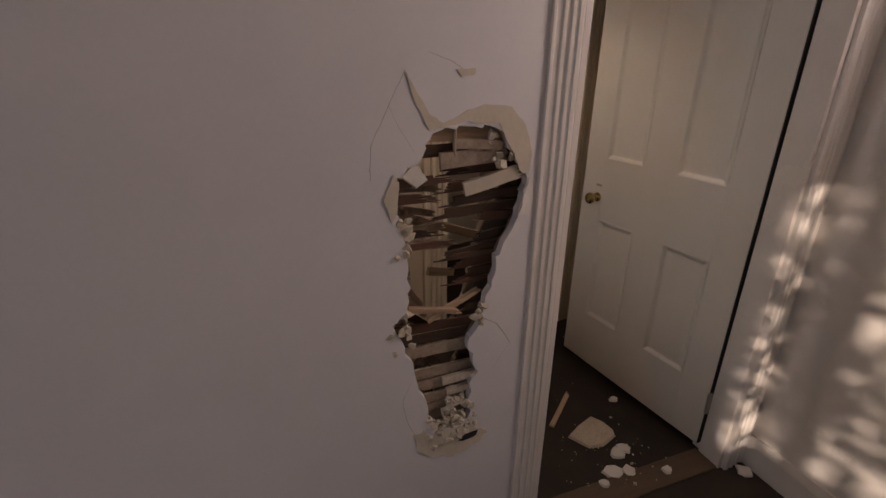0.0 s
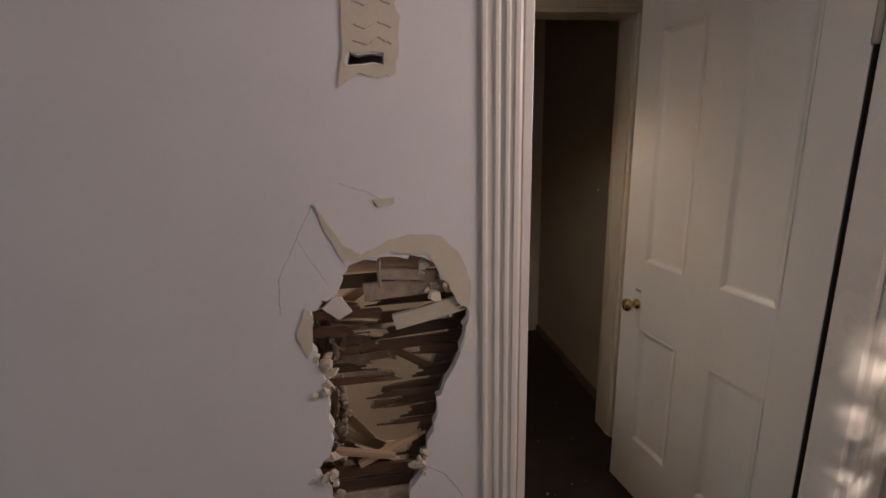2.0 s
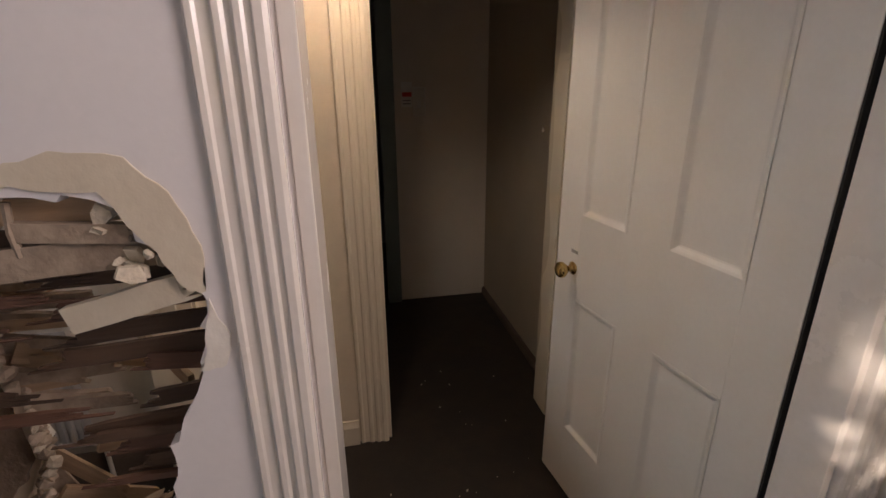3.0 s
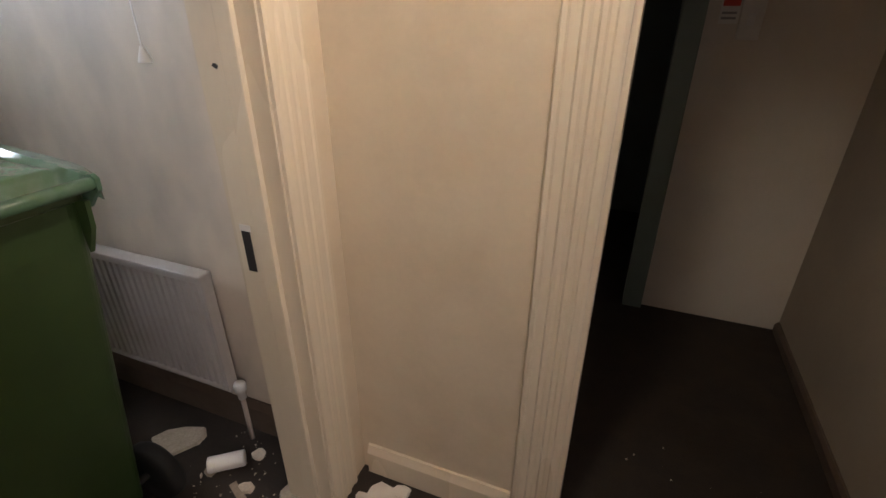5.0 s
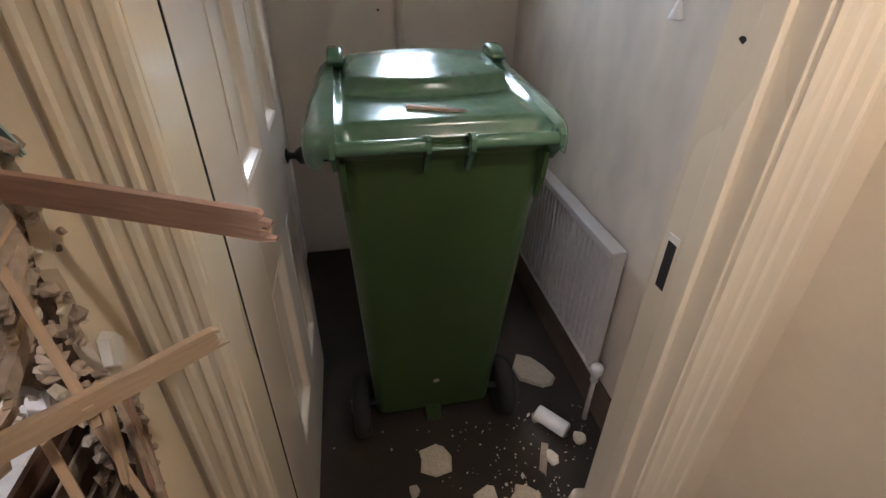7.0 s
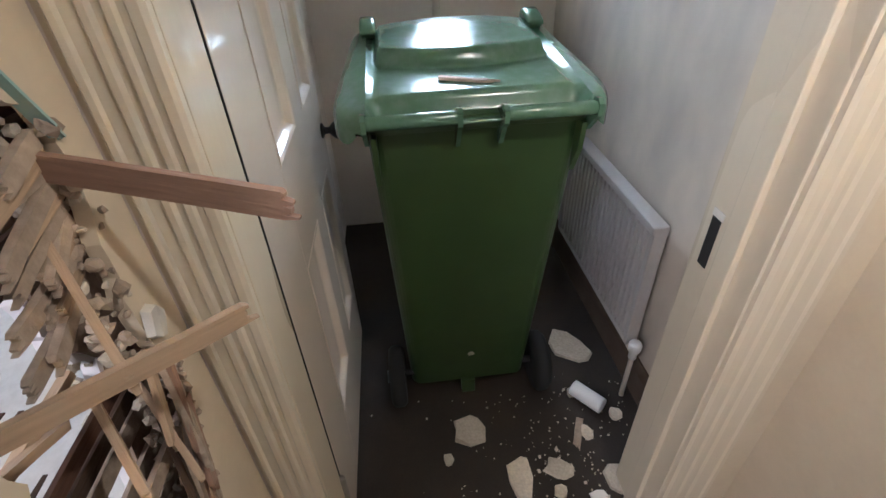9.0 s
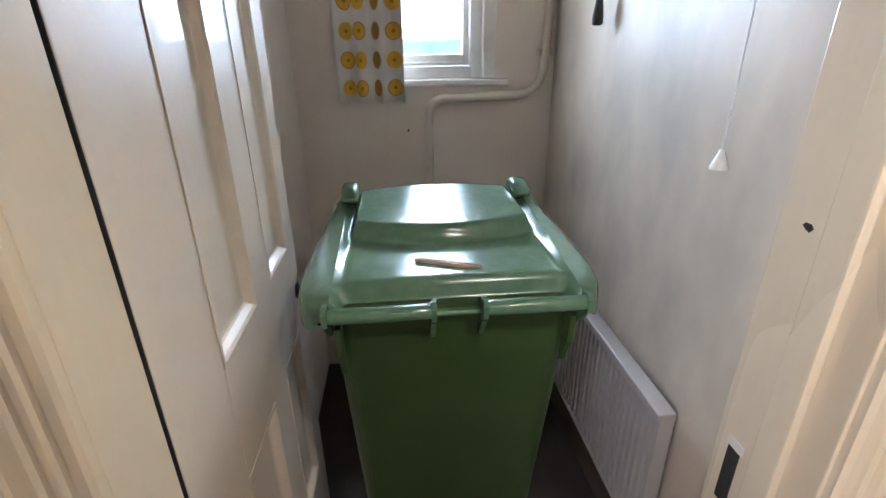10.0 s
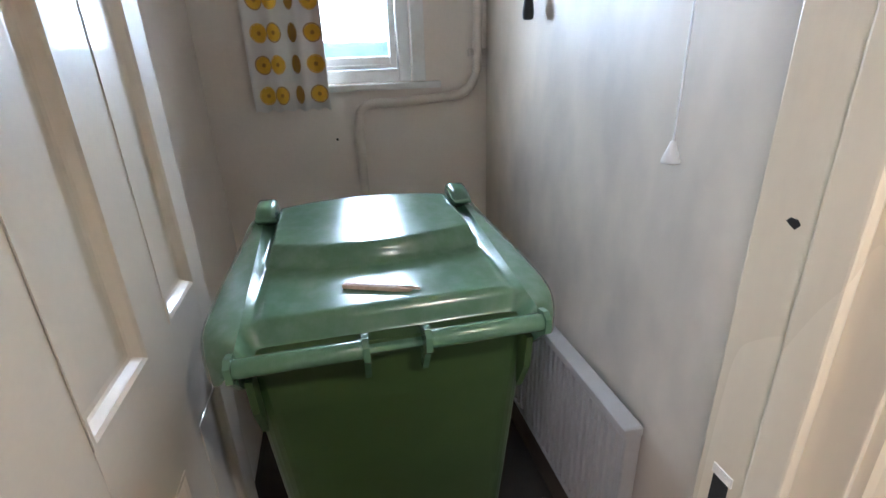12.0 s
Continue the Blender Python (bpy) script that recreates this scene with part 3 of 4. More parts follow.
for a, b in (((0.95, -3.4, 0), (1.08, SY0, H)), ((0.95, SY1, 0), (1.08, 0.13, H)), ((0.95, SY0, 0), (1.08, SY1, SZ0)), ((0.95, SY0, SZ1), (1.08, SY1, H))):
    part("plaster", box(a, b), WHITE_GLOSS, room_right)
side_window = thing("assumed_side_window", "small white painted frame of an assumed, unseen side window", "window", kind="structure")
for y in (SY0, SY1 - 0.03):
    part("window_frame", box((1.0, y, SZ0), (1.035, y + 0.03, SZ1), 0.004), WINDOW_PAINT, side_window)
for zz in (SZ0, SZ1 - 0.03):
    part("window_frame", box((1.002, SY0 + 0.03, zz), (1.033, SY1 - 0.03, zz + 0.03), 0.004), WINDOW_PAINT, side_window)
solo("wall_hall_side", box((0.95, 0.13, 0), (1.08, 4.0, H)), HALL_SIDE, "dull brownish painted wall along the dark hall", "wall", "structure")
# the doorway here is made up to let the bluish left lamp in
room_left = thing("wall_room_left", "plain white painted wall with an assumed, unseen opening for left light", "wall", kind="structure")
for a, b in (((-3.2, -3.4, 0), (-3.1, -1.95, H)), ((-3.2, -1.05, 0), (-3.1, 0.02, H)), ((-3.2, -1.95, 2.05), (-3.1, -1.05, H))):
    part("plaster", box(a, b), WHITE_WALL, room_left)
# pale cover made up as a reflector, showing bright through the hole
sheet = solo("dust_sheet", box((-2.7, -2.3, 0.001), (-0.45, -0.2, 0.006), 0.002), PLASTER_WHITE, "assumed pale floor cover that bounces light up the wall", "dust sheet")
wall_win = thing("wall_room_window", "white painted wall with a wide window opening", "wall", kind="structure")
RW0, RW1, RWZ = -1.42, -0.60, 1.93
for a, b in (((-3.1, -3.4, 0), (RW0, -3.25, H)), ((RW1, -3.4, 0), (0.95, -3.25, H)), ((RW0, -3.4, 0), (RW1, -3.25, 0.85)), ((RW0, -3.4, RWZ), (RW1, -3.25, H))):
    part("plaster", box(a, b), WHITE_WALL, wall_win)
win_b = thing("window_room", "white painted casement window frame", "window", kind="structure")
for x in (RW0, -1.14, RW1 - 0.04):
    part("window_frame", box((x, -3.36, 0.85), (x + 0.04, -3.31, RWZ), 0.004), WINDOW_PAINT, win_b)
for zz in (0.85, 1.50, RWZ - 0.04):
    part("window_frame", box((RW0 + 0.04, -3.355, zz), (RW1 - 0.04, -3.315, zz + 0.035), 0.004), WINDOW_PAINT, win_b)

# lobby, closet and hall walls
solo("wall_lobby", box((-0.46, 1.15, 0), (0.14, 1.27, H)), CREAM_WALL, "cream painted lobby wall between two door casings", "wall", "structure")
solo("wall_lobby_head", box((0.14, 1.15, 1.99), (0.95, 1.27, H)), CREAM_WALL, "cream wall above the inner doorway", "wall", "structure")
solo("wall_lobby_end", box((0.855, 1.15, 0), (0.95, 1.27, 1.99)), CREAM_WALL, "narrow cream wall beside the inner doorway", "wall", "structure")
solo("wall_closet_side", box((-2.2, 1.15, 0), (-0.4605, 1.27, H)), GRIMY_WALL, "grimy grey-cream gloss closet wall with streaks", "wall", "structure")
closet_front = thing("wall_closet_front", "cream painted wall round the closet doorway", "wall", kind="structure")
part("plaster", box((-0.549, BACK, 0), (-0.455, 0.215, H)), CREAM_WALL, closet_front)
part("plaster", box((-0.60, 0.985, 0), (-0.455, 1.15, H)), CREAM_WALL, closet_front)
part("plaster", box((-0.60, 0.215, 2.0), (-0.455, 0.985, H)), CREAM_WALL, closet_front)
END = -2.08
WY0, WY1, WZ0, WZ1 = 0.42, 0.86, 1.315, 1.98
end_wall = thing("wall_closet_end", "cream painted closet end wall under a small window", "wall", kind="structure")
for a, b in (((END - 0.22, BACK - 0.02, 0), (END, 1.15, WZ0)), ((END - 0.22, BACK - 0.02, WZ1), (END, 1.15, H)), ((END - 0.22, BACK - 0.02, WZ0), (END, WY0, WZ1)),
             ((END - 0.22, WY1, WZ0), (END, 1.15, WZ1))):
    part("plaster", box(a, b), CLOSET_WALL, end_wall)
solo("wall_hall_end", box((0.36, 2.5, 0), (0.95, 2.62, H)), HALL_WALL, "pale painted end wall of the dark hall", "wall", "structure")
solo("wall_hall_left", box((-0.2, 1.27, 0), (-0.08, 3.9, H)), HALL_WALL, "dim painted hall wall", "wall", "structure")
# darkness of the opening beyond is put into this wall's colour
solo("wall_hall_far", box((-0.08, 3.8, 0), (0.95, 3.92, H)), HALL_GREEN_GLOOM, "far end of the hall with its gloom painted in", "wall", "structure")
solo("hall_casing", box((0.27, 2.46, 0), (0.358, 2.56, H), 0.004), HALL_GREEN_GLOOM, "dark green painted casing in the hall", "door casing", "structure")

# ---------------------------------------------------------------- casings, linings and skirtings
architrave("architrave_room_left", WHITE_GLOSS, "white gloss fluted door casing", (-0.005, 0, 0), (-1, 0, 0), (0, -1, 0), (0, 0, 1), 2.03, 0.072, 0.6)
architrave("architrave_room_right", WHITE_GLOSS, "white gloss fluted door casing lit by the sun", (0.834, 0, 0), (1, 0, 0), (0, -1, 0), (0, 0, 1), 2.03, 0.105, 0.8)
architrave("architrave_room_head", WHITE_GLOSS, "white gloss fluted door casing", (-0.08, 0, 2.035), (0, 0, 1), (0, -1, 0), (1, 0, 0), 1.015)
architrave("architrave_lobby_left", CREAM_GLOSS, "cream fluted door casing", (0.145, 1.15, 0), (-1, 0, 0), (0, -1, 0), (0, 0, 1), 1.99, 0.115)
architrave("architrave_lobby_right", CREAM_GLOSS, "yellowed cream fluted door casing", (0.85, 1.15, 0), (1, 0, 0), (0, -1, 0), (0, 0, 1), 1.99, 0.095)
architrave("architrave_lobby_head", CREAM_GLOSS, "cream fluted door casing", (0.03, 1.15, 1.99), (0, 0, 1), (0, -1, 0), (1, 0, 0), 0.915)
architrave("architrave_closet_left", CREAM_GLOSS, "glossy cream fluted closet door casing", (-0.455, 0.232, 0), (0, -1, 0), (1, 0, 0), (0, 0, 1), 2.0, 0.092, 0.7)
architrave("architrave_closet_right", CREAM_GLOSS, "glossy cream fluted closet door casing", (-0.455, 0.972, 0), (0, 1, 0), (1, 0, 0), (0, 0, 1), 2.0, 0.12, 0.7)
for name, a, b, mat in (("lining_room_left", (0.0005, -0.003, 0), (0.018, BACK + 0.002, 2.03), WHITE_GLOSS), ("lining_room_right", (0.815, -0.002, 0), (0.8315, 0.088, 2.03), WHITE_GLOSS),
                        ("lining_lobby_left", (0.14, 1.148, 0), (0.158, 1.275, 1.99), CREAM_GLOSS), ("lining_lobby_right", (0.84, 1.148, 0), (0.857, 1.275, 1.99), CREAM_GLOSS),
                        ("lining_closet_left", (-0.549, 0.215, 0), (-0.453, 0.2335, 2.0), CREAM_GLOSS), ("lining_closet_right", (-0.61, 0.967, 0), (-0.452, 0.985, 2.0), CREAM_GLOSS)):
    solo(name, box(a, b, 0.002), mat, "painted wooden door lining", "door lining", "structure")
solo("stop_closet", box((-0.535, 0.953, 0), (-0.495, 0.967, 2.0), 0.003), CREAM_GLOSS, "cream painted door stop", "door stop", "structure")
mortise = thing("mortise", "lock mortise with its dark painted onto the closet lining", "mortise", kind="structure")
# no recess is cut: near-black slab and flake carry the holes' shade
part("slot", box((-0.585, 0.9655, 0.795), (-0.562, 0.969, 0.895)), SHADE_BLACK, mortise)
part("raw_edge", box((-0.588, 0.9650, 0.895), (-0.558, 0.9675, 0.91), 0.001), PLASTER_WHITE, mortise)
part("screw_hole", chip(rng, 0.006, 0.002, 6, 1.6), SHADE_BLACK, mortise, m=pose(-0.566, 0.968, 1.233, 90, 0, 0))

SKIRT = [(0, 0), (0.018, 0), (0.018, 0.085), (0.012, 0.1), (0.008, 0.112), (0, 0.112)]


def skirting(name, mat, origin, out, along, length, h=0.112):
    o, out, along = Vector(origin), Vector(out), Vector(along)
    solo(name, prism([(a, b * h / 0.112) for a, b in SKIRT], lambda a, b, c: o + out * a + Vector((0, 0, b)) + along * c, length), mat, "painted wooden skirting board", "skirting", "structure")


skirting("baseboard_room_side", WHITE_GLOSS, (0.95, -3.2, 0), (-1, 0, 0), (0, 1, 0), 3.19, 0.13)
skirting("baseboard_room_wall", WHITE_GLOSS, (-3.05, 0, 0), (0, -1, 0), (1, 0, 0), 2.965, 0.13)
skirting("baseboard_lobby", CREAM_GLOSS, (-0.43, 1.15, 0), (0, -1, 0), (1, 0, 0), 0.455, 0.11)
skirting("baseboard_closet", DARK_SKIRT, (-2.06, 1.15, 0), (0, -1, 0), (1, 0, 0), 1.44, 0.13)
skirting("baseboard_hall", DARK_SKIRT, (0.95, 1.3, 0), (-1, 0, 0), (0, 1, 0), 1.19, 0.05)
solo("threshold", box((0.0, 0.0, 0.0), (0.815, 0.10, 0.009), 0.003), THRESHOLD, "worn brown wooden door threshold strip", "threshold", "structure")


# ---------------------------------------------------------------- doors
def panel_door(name, label, width, height, m, mat, panels, knob_s, knob_z, knob_mat, knob_label, sunk=1.0):
    """Local x from the hinge, local y out of the shown face, local z up; the four panels are sunk with moulded edges."""
    door = tagged(new(name), label, "door", kind="structure")
    door.matrix_world = m
    T = 0.036

    def leaf_part(pname, bm, mm, parent=door, plabel="", smooth=False, mt=None):
        ob = new(pname, mesh_of(bm, pname, mm, smooth))
        ob.parent = parent
        if mt is not None:
            ob.matrix_basis = mt
        return tagged(ob, plabel)

    xs = sorted({0.0, width, *[v for p in panels for v in p[:2]]})
    zs = sorted({0.02, height, *[v for p in panels for v in p[2:]]})
    full = [(0.0, xs[1], 0.02, height), (xs[-2], width, 0.02, height)]
    for a, b, c, d in full:
        leaf_part("stile", box((a, -T, c), (b, 0, d), 0.002), mat)
    for c, d in ((0.02, zs[1]), (zs[2], zs[3]), (zs[4], height)):
        leaf_part("rail", box((xs[1], -T, c), (xs[-2], 0, d)), mat)
    for c, d in ((zs[1], zs[2]), (zs[3], zs[4])):
        leaf_part("muntin", box((xs[2], -T, c), (xs[3], 0, d)), mat)
    for x0, x1, z0, z1 in panels:
        bm = bmesh.new()
        loops = []
        for inset, depth in ((0, 0), (0.0, 0.002), (0.006, 0.002), (0.012, -0.001 * sunk), (0.02, -0.007 * sunk), (0.024, -0.0085 * sunk), (0.032, -0.009 * sunk), (0.05, -0.0085 * sunk)):
            loops.append([bm.verts.new((x, depth, zz)) for x, zz in ((x0 + inset, z0 + inset), (x1 - inset, z0 + inset), (x1 - inset, z1 - inset), (x0 + inset, z1 - inset))])
        for a, b in zip(loops, loops[1:]):
            for i in range(4):
                bm.faces.new((a[i], a[(i + 1) % 4], b[(i + 1) % 4], b[i]))
        bm.faces.new(loops[-1])
        back = [bm.verts.new((x, -T + 0.006, zz)) for x, zz in ((x0, z0), (x1, z0), (x1, z1), (x0, z1))]
        bm.faces.new(list(reversed(back)))
        leaf_part("panel", bm, mat)
    knob = leaf_part("knob", lathe([(0.020, 0), (0.021, 0.003), (0.016, 0.006), (0.010, 0.009), (0.009, 0.022), (0.016, 0.027), (0.0235, 0.036), (0.0255, 0.045), (0.022, 0.053), (0.012, 0.058), (0.002, 0.059)]),
                     knob_mat, plabel=knob_label, smooth=True, mt=pose(knob_s, 0.0, knob_z, -90, 0, 0))
    for hz in (0.22, 1.72):
        h = leaf_part("hinge", lathe([(0.007, -0.045), (0.008, -0.04), (0.008, 0.04), (0.007, 0.045)], 12), STEEL, plabel="painted steel butt hinge", smooth=True, mt=pose(-0.006, 0.002, hz))
    return door


LA = math.degrees(math.atan2(0.76, -0.103))
PANELS = [(0.115, 0.315, 0.27, 0.755), (0.455, 0.65, 0.27, 0.755), (0.115, 0.315, 1.02, 1.84), (0.455, 0.65, 1.02, 1.84)]
door_room = panel_door("door_1", "open cream four-panel wooden door with a brass knob", 0.765, 1.97, pose(0.809, 0.099, 0.015, 0, 0, LA), DOOR_PAINT, PANELS, 0.672, 0.85, BRASS, "aged brass door knob")
lock = new("keyhole_cover", mesh_of(box((0.655, 0.0005, 0.90), (0.685, 0.0025, 0.91)), "keyhole_cover", STEEL))
lock.parent = door_room
PANELS_C = [(0.17, 0.36, 0.27, 0.74), (0.465, 0.63, 0.27, 0.74), (0.17, 0.36, 0.965, 1.83), (0.465, 0.63, 0.965, 1.83)]
door_closet = panel_door("door_2", "open glossy cream four-panel closet door with a black knob", 0.71, 1.96, pose(-0.557, 0.2345, 0.015, 0, 0, 180) @ Matrix.Diagonal((1, -1, 1, 1)), DOOR_GLOSS, PANELS_C, 0.672, 0.835, BLACK_KNOB, "black door knob", 1.7)

# strip fills the hinge gap with painted shade
gap = new("hinge_gap_shade", mesh_of(box((-0.0042, -0.034, 0.022), (-0.0002, -0.002, 1.968)), "hinge_gap_shade", SHADE_BLACK))
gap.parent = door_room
tagged(gap, "near-black strip painting the shade in the hinge gap")
# closet hinge gap's shadow, likewise painted as a thin dark strip
edge = new("hinge_gap_shade", mesh_of(box((-0.0022, -0.034, 0.022), (-0.0002, -0.001, 1.958)), "hinge_gap_shade", SHADE_BLACK))
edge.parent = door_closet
tagged(edge, "near-black strip painting the shade in the closet hinge gap")


# ---------------------------------------------------------------- wheeled bin
BIN_Y = 0.60      # middle of the bin
bin_thing = thing("wheeled_bin", "green plastic wheeled rubbish bin with closed lid", "wheelie bin", at=(-1.05, BIN_Y, 0))


def loft(sections, n=7):
    """Rounded rectangles (x0, x1, y0, y1, z, radius) joined upward."""
    bm = bmesh.new()
    rings = []
    for x0, x1, y0, y1, zz, r in sections:
        ring = []
        for cx, cy, a0 in ((x1 - r, y1 - r, 0), (x0 + r, y1 - r, 90), (x0 + r, y0 + r, 180), (x1 - r, y0 + r, 270)):
            for k in range(n):
                a = radians(a0 + 90 * k / (n - 1))
                ring.append(bm.verts.new((cx + r * math.cos(a), cy + r * math.sin(a), zz)))
        rings.append(ring)
    k = len(rings[0])
    for a, b in zip(rings, rings[1:]):
        for i in range(k):
            bm.faces.new((a[i], a[(i + 1) % k], b[(i + 1) % k], b[i]))
    bm.faces.new(list(reversed(rings[0])))
    bm.faces.new(rings[-1])
    return bm


part("body", loft([(-1.245, -0.985, BIN_Y - 0.183, BIN_Y + 0.183, 0.035, 0.03), (-1.25, -0.972, BIN_Y - 0.188, BIN_Y + 0.188, 0.05, 0.035), (-1.265, -0.835, BIN_Y - 0.217, BIN_Y + 0.217, 0.90, 0.04), (-1.268, -0.827, BIN_Y - 0.220, BIN_Y + 0.220, 0.985, 0.04),
                   (-1.285, -0.815, BIN_Y - 0.232, BIN_Y + 0.232, 0.99, 0.045), (-1.285, -0.815, BIN_Y - 0.232, BIN_Y + 0.232, 1.018, 0.045)]), BIN_GREEN, bin_thing, smooth=False)


def step(a, b, v):
    t = min(1, max(0, (v - a) / (b - a)))
    return t * t * (3 - 2 * t)


RIDGE = 0.213     # half the width between the lid's two long ridges


def lid_height(x, h):
    """Height of the lid's top at x and at h from its middle line: a low deck, a raised platform behind it, and a sharp ridge along each side."""
    u = (-0.80 - x) / 0.485
    deck = 1.012 + 0.040 * step(0.070, 0.120, u) + 0.008 * u
    front = 0.505 - 0.085 * (1 - (h / 0.19) ** 2)
    inner = 0.186
    plat = 0.036 * step(front, front + 0.04, u) * (1 - step(inner - 0.004, inner + 0.012, h))
    crown = 0.014 * (1 - (h / 0.2) ** 2) * step(0.5, 0.9, u) if h < 0.2 else 0.0
    flank = max(0, (h - 0.186) / (RIDGE - 0.186)) ** 1.1
    ridge = 1.044 + 0.052 * u
    low = deck - 0.006 * step(inner, inner + 0.01, h)
    return (low + plat + crown) * (1 - flank) + max(ridge, low) * flank - 0.03 * step(0.965, 1.0, u)


bm = bmesh.new()
NX, INNER, SKIRT_N = 70, 34, 10
LX0, LX1 = -0.800, -1.285
grid = []
for i in range(NX + 1):
    s = i / NX
    x = LX0 + (LX1 - LX0) * s
    q = min(1, max(0, (-0.812 - x) / 0.115))
    outer = RIDGE + 0.006 + 0.067 * math.sqrt(1 - (1 - q) ** 2) - 0.018 * step(0.3, 1.0, s) - 0.02 * max(0, (s - 0.93) / 0.07) ** 2
    half = []
    for k in range(INNER + 1):
        h = RIDGE * k / INNER
        half.append((h, lid_height(x, h)))
    top = half[-1][1]
    for k in range(1, SKIRT_N + 1):
        t = k / SKIRT_N
        half.append((RIDGE + (outer - RIDGE) * math.sin(t * math.pi / 2) ** 0.9, top - (top - 0.992) * (0.35 * t + 0.65 * t ** 3)))
    bow = 0.016 * max(0, (s - 0.9) / 0.1)
    row = [bm.verts.new((x - bow * (1 - (h / 0.28) ** 2), BIN_Y - h, zz)) for h, zz in reversed(half)] + [bm.verts.new((x - bow * (1 - (h / 0.28) ** 2), BIN_Y + h, zz)) for h, zz in half[1:]]
    grid.append(row)
NY = len(grid[0]) - 1
for i in range(NX):
    for j in range(NY):
        bm.faces.new((grid[i][j], grid[i + 1][j], grid[i + 1][j + 1], grid[i][j + 1]))
for j in (SKIRT_N, NY - SKIRT_N):
    for i in range(NX):
        bm.edges.get((grid[i][j], grid[i + 1][j])).smooth = False
rim = [r[0] for r in grid] + grid[-1][1:] + [r[-1] for r in reversed(grid[:-1])] + list(reversed(grid[0][1:-1]))
low = []
for v in rim:
    side = step(0.22, 0.25, abs(v.co.y - BIN_Y))
    low.append(bm.verts.new((v.co.x, v.co.y, (0.968 + 0.02 * step(-0.84, -0.80, v.co.x)) * side + (1.006 if v.co.x > -0.83 else 0.992) * (1 - side))))
for i in range(len(rim)):
    j = (i + 1) % len(rim)
    bm.faces.new((rim[i], rim[j], low[j], low[i]))
lid = part("lid", bm, BIN_LID, bin_thing, "green lid with a raised back, paled by painted sky sheen", smooth=True)
for side in (-1, 1):
    y = BIN_Y + side * 0.207
    hump = [(-1.288, 1.070), (-1.290, 1.104), (-1.280, 1.118), (-1.255, 1.124), (-1.215, 1.118), (-1.188, 1.106), (-1.182, 1.099), (-1.190, 1.094), (-1.21, 1.080), (-1.25, 1.070)]
    bm = prism(hump, lambda a, b, c: Vector((a, y - 0.020 + c, b)), 0.040)
    bmesh.ops.bevel(bm, geom=[e for e in bm.edges if abs(e.verts[0].co.y - e.verts[1].co.y) < 0.001], offset=0.009, segments=3, affect="EDGES", profile=0.5)
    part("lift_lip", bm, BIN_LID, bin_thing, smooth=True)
    # hinge bar with its two brackets
    y0, y1 = sorted((BIN_Y + side * 0.043, BIN_Y + side * 0.218))
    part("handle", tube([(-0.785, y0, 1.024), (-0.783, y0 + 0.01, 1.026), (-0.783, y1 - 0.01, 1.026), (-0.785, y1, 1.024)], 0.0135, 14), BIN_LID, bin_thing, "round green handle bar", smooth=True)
    for y, low in ((BIN_Y + side * 0.043, 0.955), (BIN_Y + side * 0.219, 0.97)):
        part("bracket", prism([(-0.768, 1.036), (-0.770, 1.012), (-0.785, 1.0), (-0.815, low), (-0.835, low), (-0.835, 1.02), (-0.800, 1.040), (-0.780, 1.044)], lambda a, b, c: Vector((a, y - 0.0045 + c, b)), 0.009), BIN_LID, bin_thing)
    part("side_rib", prism([(-0.84, 0.99), (-0.80, 0.99), (-0.808, 0.93), (-0.84, 0.87)], lambda a, b, c: Vector((a, BIN_Y + side * 0.205 - 0.005 + c, b)), 0.01), BIN_GREEN, bin_thing)
    wheel = part("wheel", lathe([(0.03, -0.022), (0.088, -0.024), (0.098, -0.014), (0.1, 0), (0.098, 0.014), (0.088, 0.024), (0.03, 0.022)]), RUBBER, bin_thing, "black rubber wheel", smooth=True,
                 m=pose(-0.975, BIN_Y + side * 0.232, 0.1, 90, 0, 0))
    hub = new("hub", mesh_of(lathe([(0.05, 0.0), (0.05, side * -0.026), (0.02, side * -0.03), (0.018, side * -0.034)] if side < 0 else [(0.05, 0.0), (0.05, -0.026), (0.02, -0.03), (0.018, -0.034)]), "hub", BLACK_KNOB, True))
    hub.parent = wheel
part("axle", tube([(-0.985, BIN_Y - 0.23, 0.1), (-0.985, BIN_Y + 0.23, 0.1)], 0.011), RUBBER, bin_thing)
part("foot", box((-0.985, BIN_Y - 0.025, 0.0), (-0.955, BIN_Y + 0.02, 0.06), 0.004), BIN_GREEN, bin_thing)
part("scuff", chip(random.Random(3), 0.012, 0.001, 6, 1.2), PLASTER, bin_thing, "pale scuff mark", m=pose(-0.947, 0.605, 0.20, 90, 12, 90))
stick = solo("wood_splinter", splinter(0.125, 0.011, 0.006, random.Random(5), 0.3), LATH_DUSTY, "thin brown wood splinter lying on the bin lid", "splinter")
stick.matrix_world = pose(-0.925, 0.535, 1.0585, 90, 1.0, 68)

# ---------------------------------------------------------------- radiator
RX0, RX1, RZ0, RZ1 = -1.58, -0.905, 0.20, 0.64
rad = thing("radiator", "cream enamelled panel radiator hung low on the closet wall", "radiator", at=(-1.24, 1.1, 0.2))
prof = []
n = 22
for i in range(n):
    x = RX0 + 0.012 + (RX1 - RX0 - 0.024) * i / n
    w = (RX1 - RX0 - 0.024) / n
    prof += [(x, 1.100), (x + w * 0.22, 1.100), (x + w * 0.34, 1.090), (x + w * 0.86, 1.090)]
prof += [(RX1 - 0.012, 1.100), (RX1 - 0.012, 1.112), (RX0 + 0.012, 1.112)]
part("panel", prism(prof, lambda a, b, c: Vector((a, b, RZ0 + 0.02 + c)), RZ1 - RZ0 - 0.03), RADIATOR, rad, "ribbed panel")
